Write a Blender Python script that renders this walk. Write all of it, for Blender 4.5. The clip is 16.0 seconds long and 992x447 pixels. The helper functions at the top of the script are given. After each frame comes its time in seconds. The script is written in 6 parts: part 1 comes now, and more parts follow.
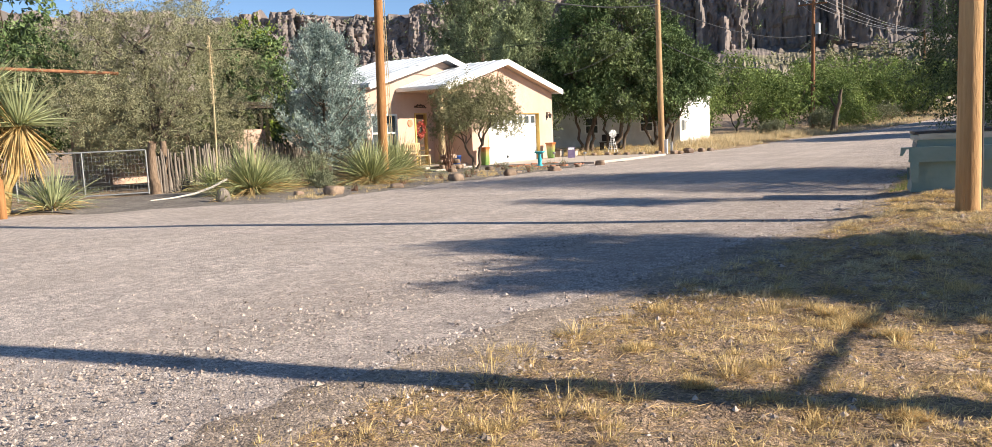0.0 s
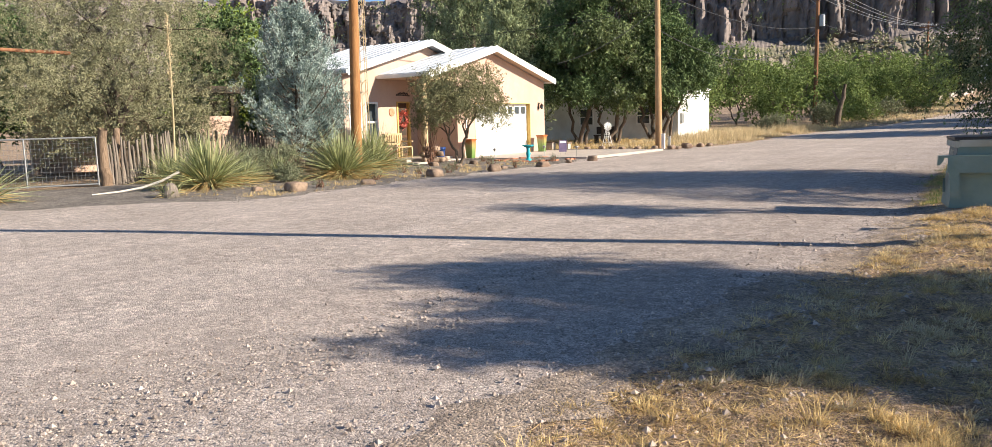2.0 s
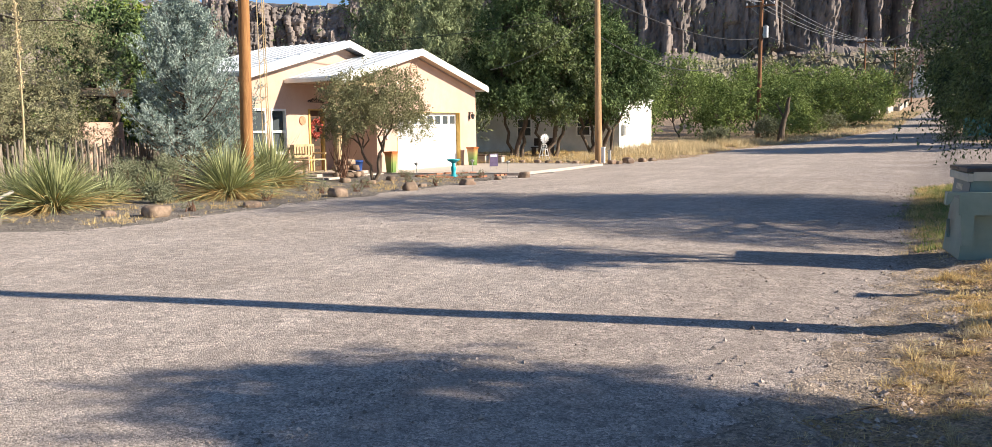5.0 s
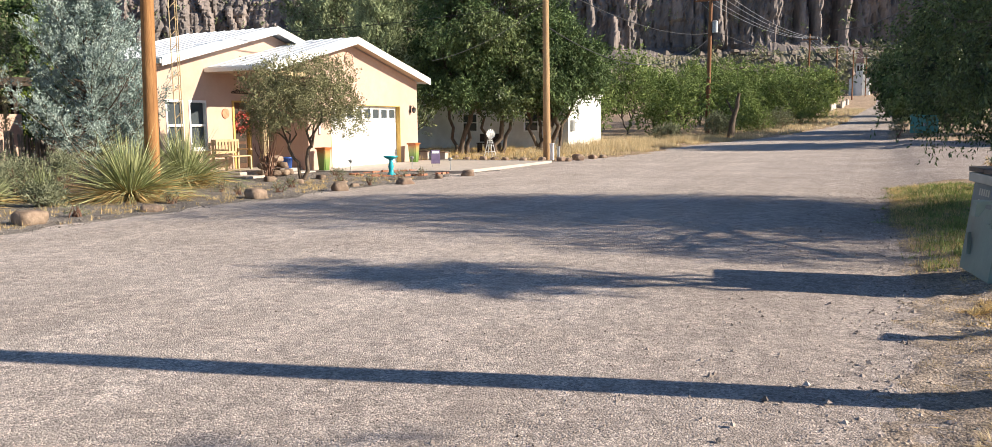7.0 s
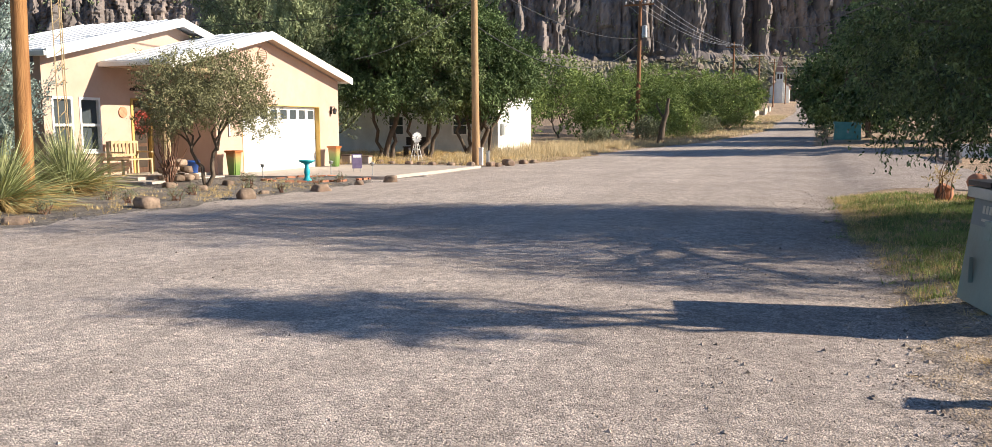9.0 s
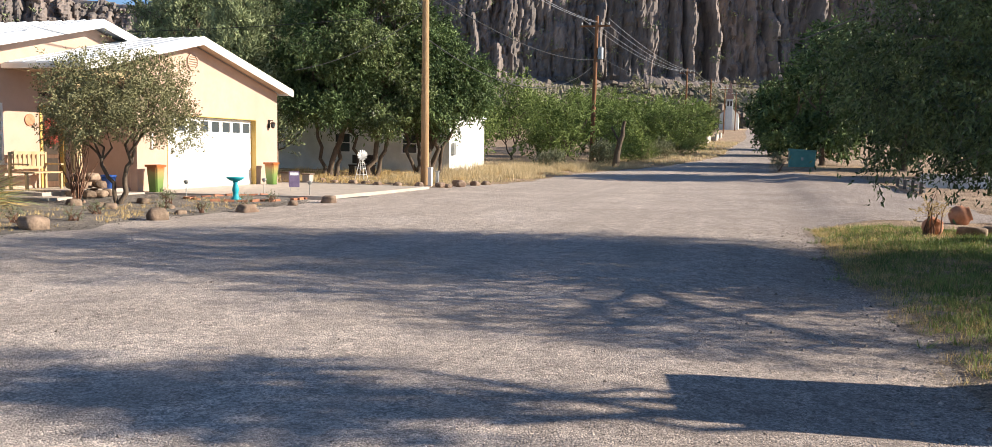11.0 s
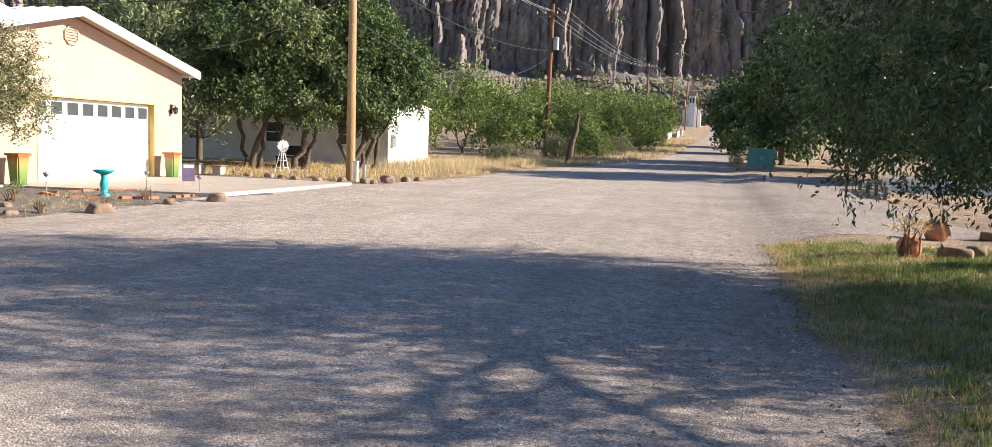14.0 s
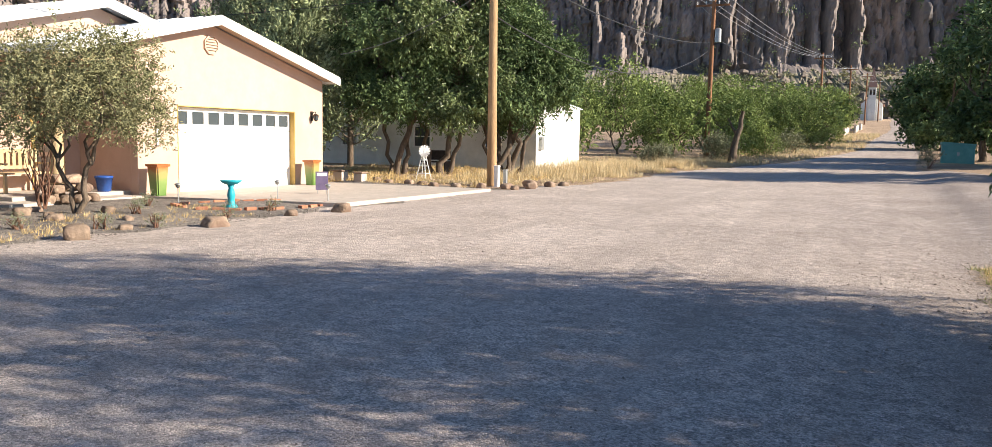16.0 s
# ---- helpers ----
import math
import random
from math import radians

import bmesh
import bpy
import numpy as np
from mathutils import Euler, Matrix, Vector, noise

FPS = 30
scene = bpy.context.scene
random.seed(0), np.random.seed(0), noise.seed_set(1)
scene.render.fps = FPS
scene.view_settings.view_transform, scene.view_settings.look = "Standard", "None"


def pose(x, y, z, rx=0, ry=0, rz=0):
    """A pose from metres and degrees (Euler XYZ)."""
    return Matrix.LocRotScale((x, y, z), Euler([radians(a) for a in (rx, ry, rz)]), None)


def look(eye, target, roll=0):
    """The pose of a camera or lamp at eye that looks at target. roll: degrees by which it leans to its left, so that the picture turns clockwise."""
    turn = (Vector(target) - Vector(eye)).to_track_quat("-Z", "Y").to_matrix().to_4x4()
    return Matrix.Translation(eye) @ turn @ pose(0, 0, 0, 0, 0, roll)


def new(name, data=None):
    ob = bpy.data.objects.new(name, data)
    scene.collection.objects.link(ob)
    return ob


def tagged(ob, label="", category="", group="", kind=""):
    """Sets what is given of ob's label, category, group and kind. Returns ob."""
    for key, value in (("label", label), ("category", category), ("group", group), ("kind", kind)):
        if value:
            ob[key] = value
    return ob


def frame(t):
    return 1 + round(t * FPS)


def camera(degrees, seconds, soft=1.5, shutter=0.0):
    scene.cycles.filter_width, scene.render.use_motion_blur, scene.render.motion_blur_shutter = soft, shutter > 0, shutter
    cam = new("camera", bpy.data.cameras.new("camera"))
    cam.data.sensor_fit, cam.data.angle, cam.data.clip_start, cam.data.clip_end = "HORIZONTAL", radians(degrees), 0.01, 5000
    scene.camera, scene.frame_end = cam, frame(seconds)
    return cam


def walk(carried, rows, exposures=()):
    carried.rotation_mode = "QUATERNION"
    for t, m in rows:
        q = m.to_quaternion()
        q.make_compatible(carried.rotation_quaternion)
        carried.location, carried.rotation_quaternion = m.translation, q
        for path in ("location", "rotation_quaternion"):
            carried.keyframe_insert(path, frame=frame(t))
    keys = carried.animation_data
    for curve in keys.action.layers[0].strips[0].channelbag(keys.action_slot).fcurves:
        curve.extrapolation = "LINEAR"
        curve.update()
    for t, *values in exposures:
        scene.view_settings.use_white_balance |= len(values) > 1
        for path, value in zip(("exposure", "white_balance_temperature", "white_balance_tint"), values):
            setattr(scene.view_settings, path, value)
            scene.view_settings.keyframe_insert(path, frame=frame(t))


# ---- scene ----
cam = camera(62.7, 16.0, soft=0.7)
PATH = [
    (0, (1.097, 0.184, 1.328), (0.868, 2.159, 1.11), -2.7),
    (0.5, (1.095, 0.645, 1.36), (0.87, 2.622, 1.151), -1.2),
    (1, (1.195, 1.144, 1.334), (0.966, 3.117, 1.098), -1.7),
    (1.5, (1.228, 1.638, 1.351), (1.0, 3.604, 1.058), -2.1),
    (2, (1.276, 2.128, 1.438), (1.057, 4.1, 1.191), -1.7),
    (2.5, (1.412, 2.625, 1.451), (1.201, 4.601, 1.225), -1.3),
    (3, (1.41, 3.13, 1.495), (1.212, 5.107, 1.268), -1.1),
    (3.5, (1.468, 3.619, 1.478), (1.273, 5.597, 1.249), -0.3),
    (4, (1.514, 4.1, 1.509), (1.312, 6.072, 1.248), -1.0),
    (4.5, (1.604, 4.596, 1.551), (1.509, 6.58, 1.313), -0.8),
    (4.7, (1.651, 4.805, 1.546), (1.561, 6.79, 1.313), -0.9),
    (6.8, (1.822, 6.736, 1.517), (1.855, 8.722, 1.283), -0.8),
    (7, (1.845, 6.952, 1.502), (1.887, 8.936, 1.259), -0.7),
    (7.5, (1.957, 7.332, 1.526), (2.016, 9.316, 1.278), -0.6),
    (8, (1.968, 7.706, 1.501), (2.133, 9.685, 1.265), 0.0),
    (8.2, (1.985, 7.858, 1.503), (2.192, 9.833, 1.263), -0.1),
    (10.3, (2.015, 9.482, 1.432), (2.24, 11.458, 1.227), -0.1),
    (10.5, (2.067, 9.684, 1.452), (2.337, 11.656, 1.256), 0.3),
    (11, (2.277, 10.138, 1.431), (2.609, 12.102, 1.247), 1.1),
    (11.5, (2.455, 10.545, 1.445), (2.81, 12.505, 1.263), 1.3),
    (12, (2.721, 10.97, 1.444), (3.099, 12.924, 1.251), 1.3),
    (12.5, (2.982, 11.346, 1.469), (3.358, 13.3, 1.267), 1.3),
    (13, (3.219, 11.77, 1.483), (3.599, 13.723, 1.277), 1.5),
    (13.5, (3.504, 12.112, 1.495), (3.886, 14.065, 1.289), 1.9),
    (14, (3.737, 12.499, 1.492), (4.156, 14.444, 1.293), 2.2),
    (14.5, (3.975, 12.898, 1.475), (4.393, 14.845, 1.285), 2.4),
    (15, (4.159, 13.291, 1.487), (4.566, 15.24, 1.297), 2.7),
    (15.5, (4.294, 13.812, 1.522), (4.591, 15.78, 1.328), 1.6),
    (16, (4.438, 14.19, 1.542), (4.467, 16.179, 1.334), 1.0),
]
# the world's Y axis runs along the road, X to its right
ROAD = pose(0, 0, 0, 0, 0, 26.5)
walk(cam, [(t, ROAD @ look(eye, target, roll)) for t, eye, target, roll in PATH],
     exposures=[(0.0, 0.97), (8.0, 0.9), (10.5, 0.86), (12.5, 0.98), (13.5, 1.06), (14.5, 1.2), (15.5, 1.38), (16.0, 1.12)])

# ---- light ----
SUN_EL, SUN_AZ = 24.0, 14.5           # azimuth counted from +X towards +Y
world = bpy.data.worlds.new("sky")
scene.world = world
world.use_nodes = True
wn = world.node_tree.nodes
sky = wn.new("ShaderNodeTexSky")
sky.sky_type, sky.sun_disc = "NISHITA", False
sky.sun_elevation, sky.sun_rotation = radians(SUN_EL), radians(90 - SUN_AZ)
sky.altitude, sky.air_density, sky.dust_density, sky.ozone_density = 1800, 0.85, 0.1, 3.0
wn["Background"].inputs["Strength"].default_value = 0.084
world.node_tree.links.new(sky.outputs[0], wn["Background"].inputs["Color"])
sun_data = bpy.data.lights.new("sun", "SUN")
sun_data.energy, sun_data.angle, sun_data.color = 5.0, radians(0.53), (1.0, 0.885, 0.74)
sun = new("sun", sun_data)
sun_dir = Vector((math.cos(radians(SUN_EL)) * math.cos(radians(SUN_AZ)),
                  math.cos(radians(SUN_EL)) * math.sin(radians(SUN_AZ)), math.sin(radians(SUN_EL))))
sun.matrix_world = look(sun_dir * 80, (0, 0, 0))

# ---- materials ----


def make_mat(name, c1, c2, scale=4.0, rough=0.85, bump=0.0, bscale=40.0, c3=None, s3=0.6, island=0.0, metal=0.0,
             stretch=(1, 1, 1), trans=0.0, spec=0.4, obj_random=0.0, detail=6.0):
    """Two-scale noise colour with fine relief; island or obj_random vary the tone piece by piece."""
    m = bpy.data.materials.new(name)
    m.use_nodes = True
    nt = m.node_tree
    nodes, links = nt.nodes, nt.links
    b = nodes["Principled BSDF"]
    b.inputs["Roughness"].default_value, b.inputs["Metallic"].default_value = rough, metal
    b.inputs["Specular IOR Level"].default_value = spec
    geo = nodes.new("ShaderNodeTexCoord")
    mp = nodes.new("ShaderNodeMapping")
    mp.inputs["Scale"].default_value = stretch
    links.new(geo.outputs["Object"], mp.inputs["Vector"])
    n1 = nodes.new("ShaderNodeTexNoise")
    n1.inputs["Scale"].default_value, n1.inputs["Detail"].default_value = scale, detail
    n1.inputs["Roughness"].default_value = 0.65
    links.new(mp.outputs[0], n1.inputs["Vector"])
    ramp = nodes.new("ShaderNodeValToRGB")
    ramp.color_ramp.elements[0].position, ramp.color_ramp.elements[1].position = 0.33, 0.68
    ramp.color_ramp.elements[0].color, ramp.color_ramp.elements[1].color = (*c1, 1), (*c2, 1)
    links.new(n1.outputs["Fac"], ramp.inputs["Fac"])
    col = ramp.outputs["Color"]
    if c3:
        n3 = nodes.new("ShaderNodeTexNoise")
        n3.inputs["Scale"].default_value, n3.inputs["Detail"].default_value = s3, 4.0
        links.new(mp.outputs[0], n3.inputs["Vector"])
        r3 = nodes.new("ShaderNodeValToRGB")
        r3.color_ramp.elements[0].position, r3.color_ramp.elements[1].position = 0.48, 0.68
        links.new(n3.outputs["Fac"], r3.inputs["Fac"])
        mx = nodes.new("ShaderNodeMixRGB")
        mx.inputs[2].default_value = (*c3, 1)
        links.new(r3.outputs["Color"], mx.inputs[0])
        links.new(col, mx.inputs[1])
        col = mx.outputs[0]
    if island or obj_random:
        hs = nodes.new("ShaderNodeHueSaturation")
        mr = nodes.new("ShaderNodeMapRange")
        k = island or obj_random
        mr.inputs["To Min"].default_value, mr.inputs["To Max"].default_value = 1 - k, 1 + k
        if island:
            g = nodes.new("ShaderNodeNewGeometry")
            links.new(g.outputs["Random Per Island"], mr.inputs["Value"])
        else:
            g = nodes.new("ShaderNodeObjectInfo")
            links.new(g.outputs["Random"], mr.inputs["Value"])
        links.new(mr.outputs[0], hs.inputs["Value"])
        links.new(col, hs.inputs["Color"])
        col = hs.outputs[0]
    links.new(col, b.inputs["Base Color"])
    if bump:
        nb = nodes.new("ShaderNodeTexNoise")
        nb.inputs["Scale"].default_value, nb.inputs["Detail"].default_value = bscale, 5.0
        links.new(mp.outputs[0], nb.inputs["Vector"])
        bp = nodes.new("ShaderNodeBump")
        bp.inputs["Strength"].default_value, bp.inputs["Distance"].default_value = bump, 0.02
        links.new(nb.outputs["Fac"], bp.inputs["Height"])
        links.new(bp.outputs[0], b.inputs["Normal"])
    if trans:
        tr = nodes.new("ShaderNodeBsdfTranslucent")
        links.new(col, tr.inputs["Color"])
        ms = nodes.new("ShaderNodeMixShader")
        ms.inputs[0].default_value = trans
        links.new(b.outputs[0], ms.inputs[1])
        links.new(tr.outputs[0], ms.inputs[2])
        links.new(ms.outputs[0], nodes["Material Output"].inputs["Surface"])
    return m


M = {}


def gravel_mat(name, dark, pale, cell, rut=None, contrast=0.45, bump=0.9, coarse=None):
    """Packed gravel: small stones of differing tone with gaps between, over broad worn and dusty bands along the road."""
    m = make_mat(name, dark, pale, 0.5, 0.95, detail=8)
    nt = m.node_tree
    nodes, links = nt.nodes, nt.links
    b = nodes["Principled BSDF"]
    base = b.inputs["Base Color"].links[0].from_socket
    tc = nodes.new("ShaderNodeTexCoord")
    prev, heights = base, []
    wn = nodes.new("ShaderNodeTexNoise")
    wn.inputs["Scale"].default_value, wn.inputs["Detail"].default_value = cell * .45, 3
    links.new(tc.outputs["Object"], wn.inputs["Vector"])
    warp = nodes.new("ShaderNodeVectorMath")
    warp.operation = "MULTIPLY_ADD"
    warp.inputs[1].default_value = (1.6 / cell,) * 3
    links.new(wn.outputs["Color"], warp.inputs[0])
    links.new(tc.outputs["Object"], warp.inputs[2])
    for sc, k in ((cell, contrast), (cell * 2.6, contrast * .7), (cell * .16, contrast * .42)):
        vo = nodes.new("ShaderNodeTexVoronoi")
        vo.inputs["Scale"].default_value = sc
        links.new(warp.outputs[0], vo.inputs["Vector"])
        sep = nodes.new("ShaderNodeSeparateColor")
        links.new(vo.outputs["Color"], sep.inputs[0])
        mr = nodes.new("ShaderNodeMapRange")
        mr.inputs["To Min"].default_value, mr.inputs["To Max"].default_value = 1 - k, 1 + k
        links.new(sep.outputs[0], mr.inputs["Value"])
        hs = nodes.new("ShaderNodeHueSaturation")
        links.new(prev, hs.inputs["Color"])
        links.new(mr.outputs[0], hs.inputs["Value"])
        prev = hs.outputs[0]
        heights.append(vo.outputs["Distance"])
    if rut:
        mp = nodes.new("ShaderNodeMapping")
        mp.inputs["Scale"].default_value = (1.15, 0.04, 1)
        links.new(tc.outputs["Object"], mp.inputs["Vector"])
        nz = nodes.new("ShaderNodeTexNoise")
        nz.inputs["Scale"].default_value, nz.inputs["Detail"].default_value = 1.6, 5
        links.new(mp.outputs[0], nz.inputs["Vector"])
        rp = nodes.new("ShaderNodeValToRGB")
        rp.color_ramp.elements[0].position, rp.color_ramp.elements[1].position = .46, .64
        links.new(nz.outputs["Fac"], rp.inputs["Fac"])
        mu = nodes.new("ShaderNodeMath")
        mu.operation = "MULTIPLY"
        mu.inputs[1].default_value = .38
        links.new(rp.outputs[0], mu.inputs[0])
        mx = nodes.new("ShaderNodeMixRGB")
        mx.inputs[2].default_value = (*rut, 1)
        links.new(mu.outputs[0], mx.inputs[0])
        links.new(prev, mx.inputs[1])
        prev = mx.outputs[0]
    if coarse:
        sep = nodes.new("ShaderNodeSeparateXYZ")
        links.new(tc.outputs["Object"], sep.inputs[0])
        wob = nodes.new("ShaderNodeTexNoise")
        wob.inputs["Scale"].default_value, wob.inputs["Detail"].default_value = .35, 5
        links.new(tc.outputs["Object"], wob.inputs["Vector"])
        shift = nodes.new("ShaderNodeMath")
        shift.operation = "MULTIPLY_ADD"
        shift.inputs[1].default_value = 6.0
        links.new(wob.outputs["Fac"], shift.inputs[0])
        links.new(sep.outputs[0], shift.inputs[2])
        mr = nodes.new("ShaderNodeMapRange")
        mr.inputs["From Min"].default_value, mr.inputs["From Max"].default_value = -2.4, 3.0
        mr.inputs["To Max"].default_value = .8
        links.new(shift.outputs[0], mr.inputs["Value"])
        mx = nodes.new("ShaderNodeMixRGB")
        mx.blend_type = "MULTIPLY"
        mx.inputs[2].default_value = (*coarse, 1)
        links.new(mr.outputs[0], mx.inputs[0])
        links.new(prev, mx.inputs[1])
        prev = mx.outputs[0]
    links.new(prev, b.inputs["Base Color"])
    bp = nodes.new("ShaderNodeBump")
    bp.invert = True
    bp.inputs["Strength"].default_value, bp.inputs["Distance"].default_value = bump, .02
    links.new(heights[0], bp.inputs["Height"])
    b2 = nodes.new("ShaderNodeBump")
    b2.invert = True
    b2.inputs["Strength"].default_value, b2.inputs["Distance"].default_value = bump, .008
    links.new(heights[1], b2.inputs["Height"])
    links.new(bp.outputs[0], b2.inputs["Normal"])
    links.new(b2.outputs[0], b.inputs["Normal"])
    return m


M["road"] = gravel_mat("road_gravel", (0.43, 0.36, 0.305), (0.56, 0.48, 0.42), 70, rut=(0.37, 0.31, 0.265), contrast=.46, bump=.45, coarse=(0.68, 0.66, 0.66))
M["stone_bits"] = make_mat("gravel_stones", (0.26, 0.205, 0.17), (0.50, 0.415, 0.35), 3, 0.9, island=0.6)
M["dirt"] = gravel_mat("dry_dirt", (0.31, 0.21, 0.135), (0.56, 0.41, 0.275), 60, contrast=.45, bump=.9)
M["shoulder"] = gravel_mat("shoulder_gravel", (0.26, 0.20, 0.15), (0.43, 0.345, 0.27), 52, contrast=.42, bump=.55)
M["yard"] = gravel_mat("dark_yard_gravel", (0.15, 0.13, 0.11), (0.27, 0.235, 0.20), 45, contrast=.45, bump=.6)
M["concrete"] = make_mat("driveway_concrete", (0.42, 0.37, 0.31), (0.56, 0.49, 0.42), 5, 0.85, 0.25, 60, (0.46, 0.40, 0.34), 0.7)
M["stucco"] = make_mat("peach_stucco", (0.525, 0.365, 0.28), (0.585, 0.415, 0.325), 2.2, 0.92, 0.35, 70, (0.50, 0.345, 0.265), 0.5)
M["trim_yellow"] = make_mat("ochre_paint", (0.55, 0.36, 0.10), (0.62, 0.42, 0.14), 6, 0.7, 0.1)
M["white_stucco"] = make_mat("white_stucco", (0.66, 0.66, 0.62), (0.80, 0.79, 0.75), 2.5, 0.9, 0.3, 60, (0.60, 0.59, 0.55), 0.6)
M["roof"] = make_mat("galvanised_roof", (0.56, 0.60, 0.64), (0.67, 0.70, 0.74), 1.6, 0.5, 0.05, 20, (0.54, 0.58, 0.62), 0.4)
M["fascia"] = make_mat("white_fascia", (0.76, 0.75, 0.71), (0.84, 0.83, 0.80), 5, 0.6, 0.1)
M["soffit"] = make_mat("tan_soffit", (0.42, 0.31, 0.22), (0.52, 0.39, 0.28), 5, 0.8, 0.1)
M["door_white"] = make_mat("white_steel_door", (0.80, 0.80, 0.77), (0.86, 0.86, 0.84), 3, 0.45, 0.05)
M["pole"] = make_mat("pine_pole", (0.22, 0.095, 0.032), (0.46, 0.235, 0.085), 3.0, 0.8, 0.7, 30, (0.24, 0.10, 0.03), 0.9, stretch=(4, 4, 0.25))
# lighter copy of the pine pole: sun and bounced light put into the colour
M["pole_sunlit"] = make_mat("sunlit_pine_pole", (0.42, 0.235, 0.095), (0.66, 0.42, 0.20), 3.0, 0.8, 0.7, 30, (0.36, 0.19, 0.075), 0.9, stretch=(4, 4, 0.25))
M["pole_tan"] = make_mat("tan_pine_pole", (0.33, 0.20, 0.095), (0.52, 0.345, 0.18), 3.0, 0.8, 0.7, 30, (0.28, 0.165, 0.08), 0.9, stretch=(4, 4, 0.25))
M["pole_dark"] = make_mat("creosote_pole", (0.17, 0.075, 0.035), (0.32, 0.15, 0.07), 3.0, 0.85, 0.6, 30, stretch=(4, 4, 0.25))
M["wood"] = make_mat("tan_wood", (0.42, 0.30, 0.16), (0.58, 0.44, 0.26), 4, 0.75, 0.3, 40, stretch=(1, 1, 0.3))
M["grey_wood"] = make_mat("weathered_wood", (0.13, 0.105, 0.085), (0.29, 0.245, 0.20), 5, 0.9, 0.6, 40, stretch=(3, 3, 0.3), obj_random=0.25)
M["bark"] = make_mat("dark_bark", (0.07, 0.05, 0.035), (0.19, 0.145, 0.105), 8, 0.95, 0.9, 30, stretch=(2, 2, 0.5))
M["bark_grey"] = make_mat("grey_bark", (0.15, 0.125, 0.10), (0.32, 0.28, 0.23), 8, 0.95, 0.9, 30, stretch=(2, 2, 0.5))
M["post_brown"] = make_mat("shaggy_juniper_wood", (0.13, 0.085, 0.055), (0.33, 0.235, 0.16), 9, 0.95, 0.9, 30, stretch=(4, 4, 0.4))
M["bleached"] = make_mat("bleached_wood", (0.50, 0.45, 0.38), (0.70, 0.65, 0.57), 6, 0.85, 0.4, 30, stretch=(3, 3, 1))
M["bark_red"] = make_mat("reddish_stems", (0.13, 0.065, 0.04), (0.27, 0.15, 0.10), 8, 0.9, 0.4, 30)
# pecan, dark and mesquite ramps start near black: crown shade painted into leaves
M["leaf_pecan"] = make_mat("pecan_leaves", (0.022, 0.038, 0.016), (0.25, 0.31, 0.125), 1.5, 0.36, trans=0.14, island=0.5, spec=0.25)
M["leaf_dark"] = make_mat("dark_leaves", (0.025, 0.048, 0.018), (0.21, 0.29, 0.115), 0.9, 0.55, trans=0.08, island=0.45, spec=0.15)
M["leaf_bright"] = make_mat("mesquite_leaves", (0.05, 0.085, 0.022), (0.34, 0.42, 0.13), 0.4, 0.6, trans=0.16, island=0.4, spec=0.15)
M["leaf_yellowgreen"] = make_mat("yellow_green_leaves", (0.16, 0.22, 0.03), (0.27, 0.33, 0.06), 0.5, 0.6, trans=0.2, island=0.25, spec=0.15)
M["leaf_juniper"] = make_mat("olive_juniper_leaves", (0.17, 0.17, 0.095), (0.42, 0.405, 0.24), 1.6, 0.8, trans=0.06, island=0.22, spec=0.15)
M["leaf_cypress"] = make_mat("blue_cypress_leaves", (0.13, 0.19, 0.17), (0.48, 0.56, 0.50), 2.2, 0.75, trans=0.03, island=0.25, spec=0.15)
M["leaf_small"] = make_mat("grey_green_leaves", (0.155, 0.165, 0.08), (0.32, 0.305, 0.165), 2.0, 0.65, trans=0.08, island=0.35, spec=0.15)
M["leaf_conifer"] = make_mat("grey_conifer_leaves", (0.08, 0.105, 0.05), (0.38, 0.43, 0.23), 0.9, 0.75, trans=0.04, island=0.3, spec=0.15)
M["blade"] = make_mat("sotol_blades", (0.20, 0.245, 0.10), (0.52, 0.52, 0.27), 3, 0.5, trans=0.08, island=0.35, spec=0.15)
M["blade_pale"] = make_mat("pale_yucca_blades", (0.28, 0.33, 0.17), (0.46, 0.47, 0.25), 3, 0.5, trans=0.1, island=0.3, spec=0.15)
M["blade_dry"] = make_mat("dry_yucca_blades", (0.42, 0.27, 0.09), (0.62, 0.45, 0.20), 3, 0.8, trans=0.1, island=0.3)
M["grass_dry"] = make_mat("dry_grass", (0.52, 0.37, 0.16), (0.77, 0.60, 0.30), 1.2, 0.8, trans=0.3, island=0.4)
M["straw"] = make_mat("grey_straw", (0.34, 0.23, 0.115), (0.70, 0.50, 0.26), 2.0, 0.85, trans=0.15, island=0.5)
M["grass_pale"] = make_mat("pale_dry_grass", (0.52, 0.42, 0.24), (0.70, 0.58, 0.37), 0.8, 0.8, trans=0.3, island=0.3)
M["grass_green"] = make_mat("green_grass", (0.115, 0.185, 0.045), (0.33, 0.38, 0.115), 1.6, 0.6, trans=0.25, island=0.5)
M["sage"] = make_mat("sage_shrub", (0.14, 0.16, 0.09), (0.30, 0.31, 0.20), 3, 0.8, trans=0.06, island=0.3, spec=0.15)
M["rock"] = make_mat("field_rock", (0.17, 0.12, 0.085), (0.38, 0.28, 0.20), 7, 0.9, 0.8, 25, (0.17, 0.11, 0.08), 2.5, obj_random=0.25)
M["red_rock"] = make_mat("red_edging", (0.33, 0.13, 0.07), (0.48, 0.23, 0.14), 9, 0.9, 0.6, 25, obj_random=0.3)
M["cliff"] = make_mat("rhyolite_cliff", (0.125, 0.11, 0.105), (0.33, 0.27, 0.24), 0.3, 0.95, 1.0, 0.6, (0.125, 0.115, 0.11), 0.07, stretch=(1, 1, 0.35), detail=10)
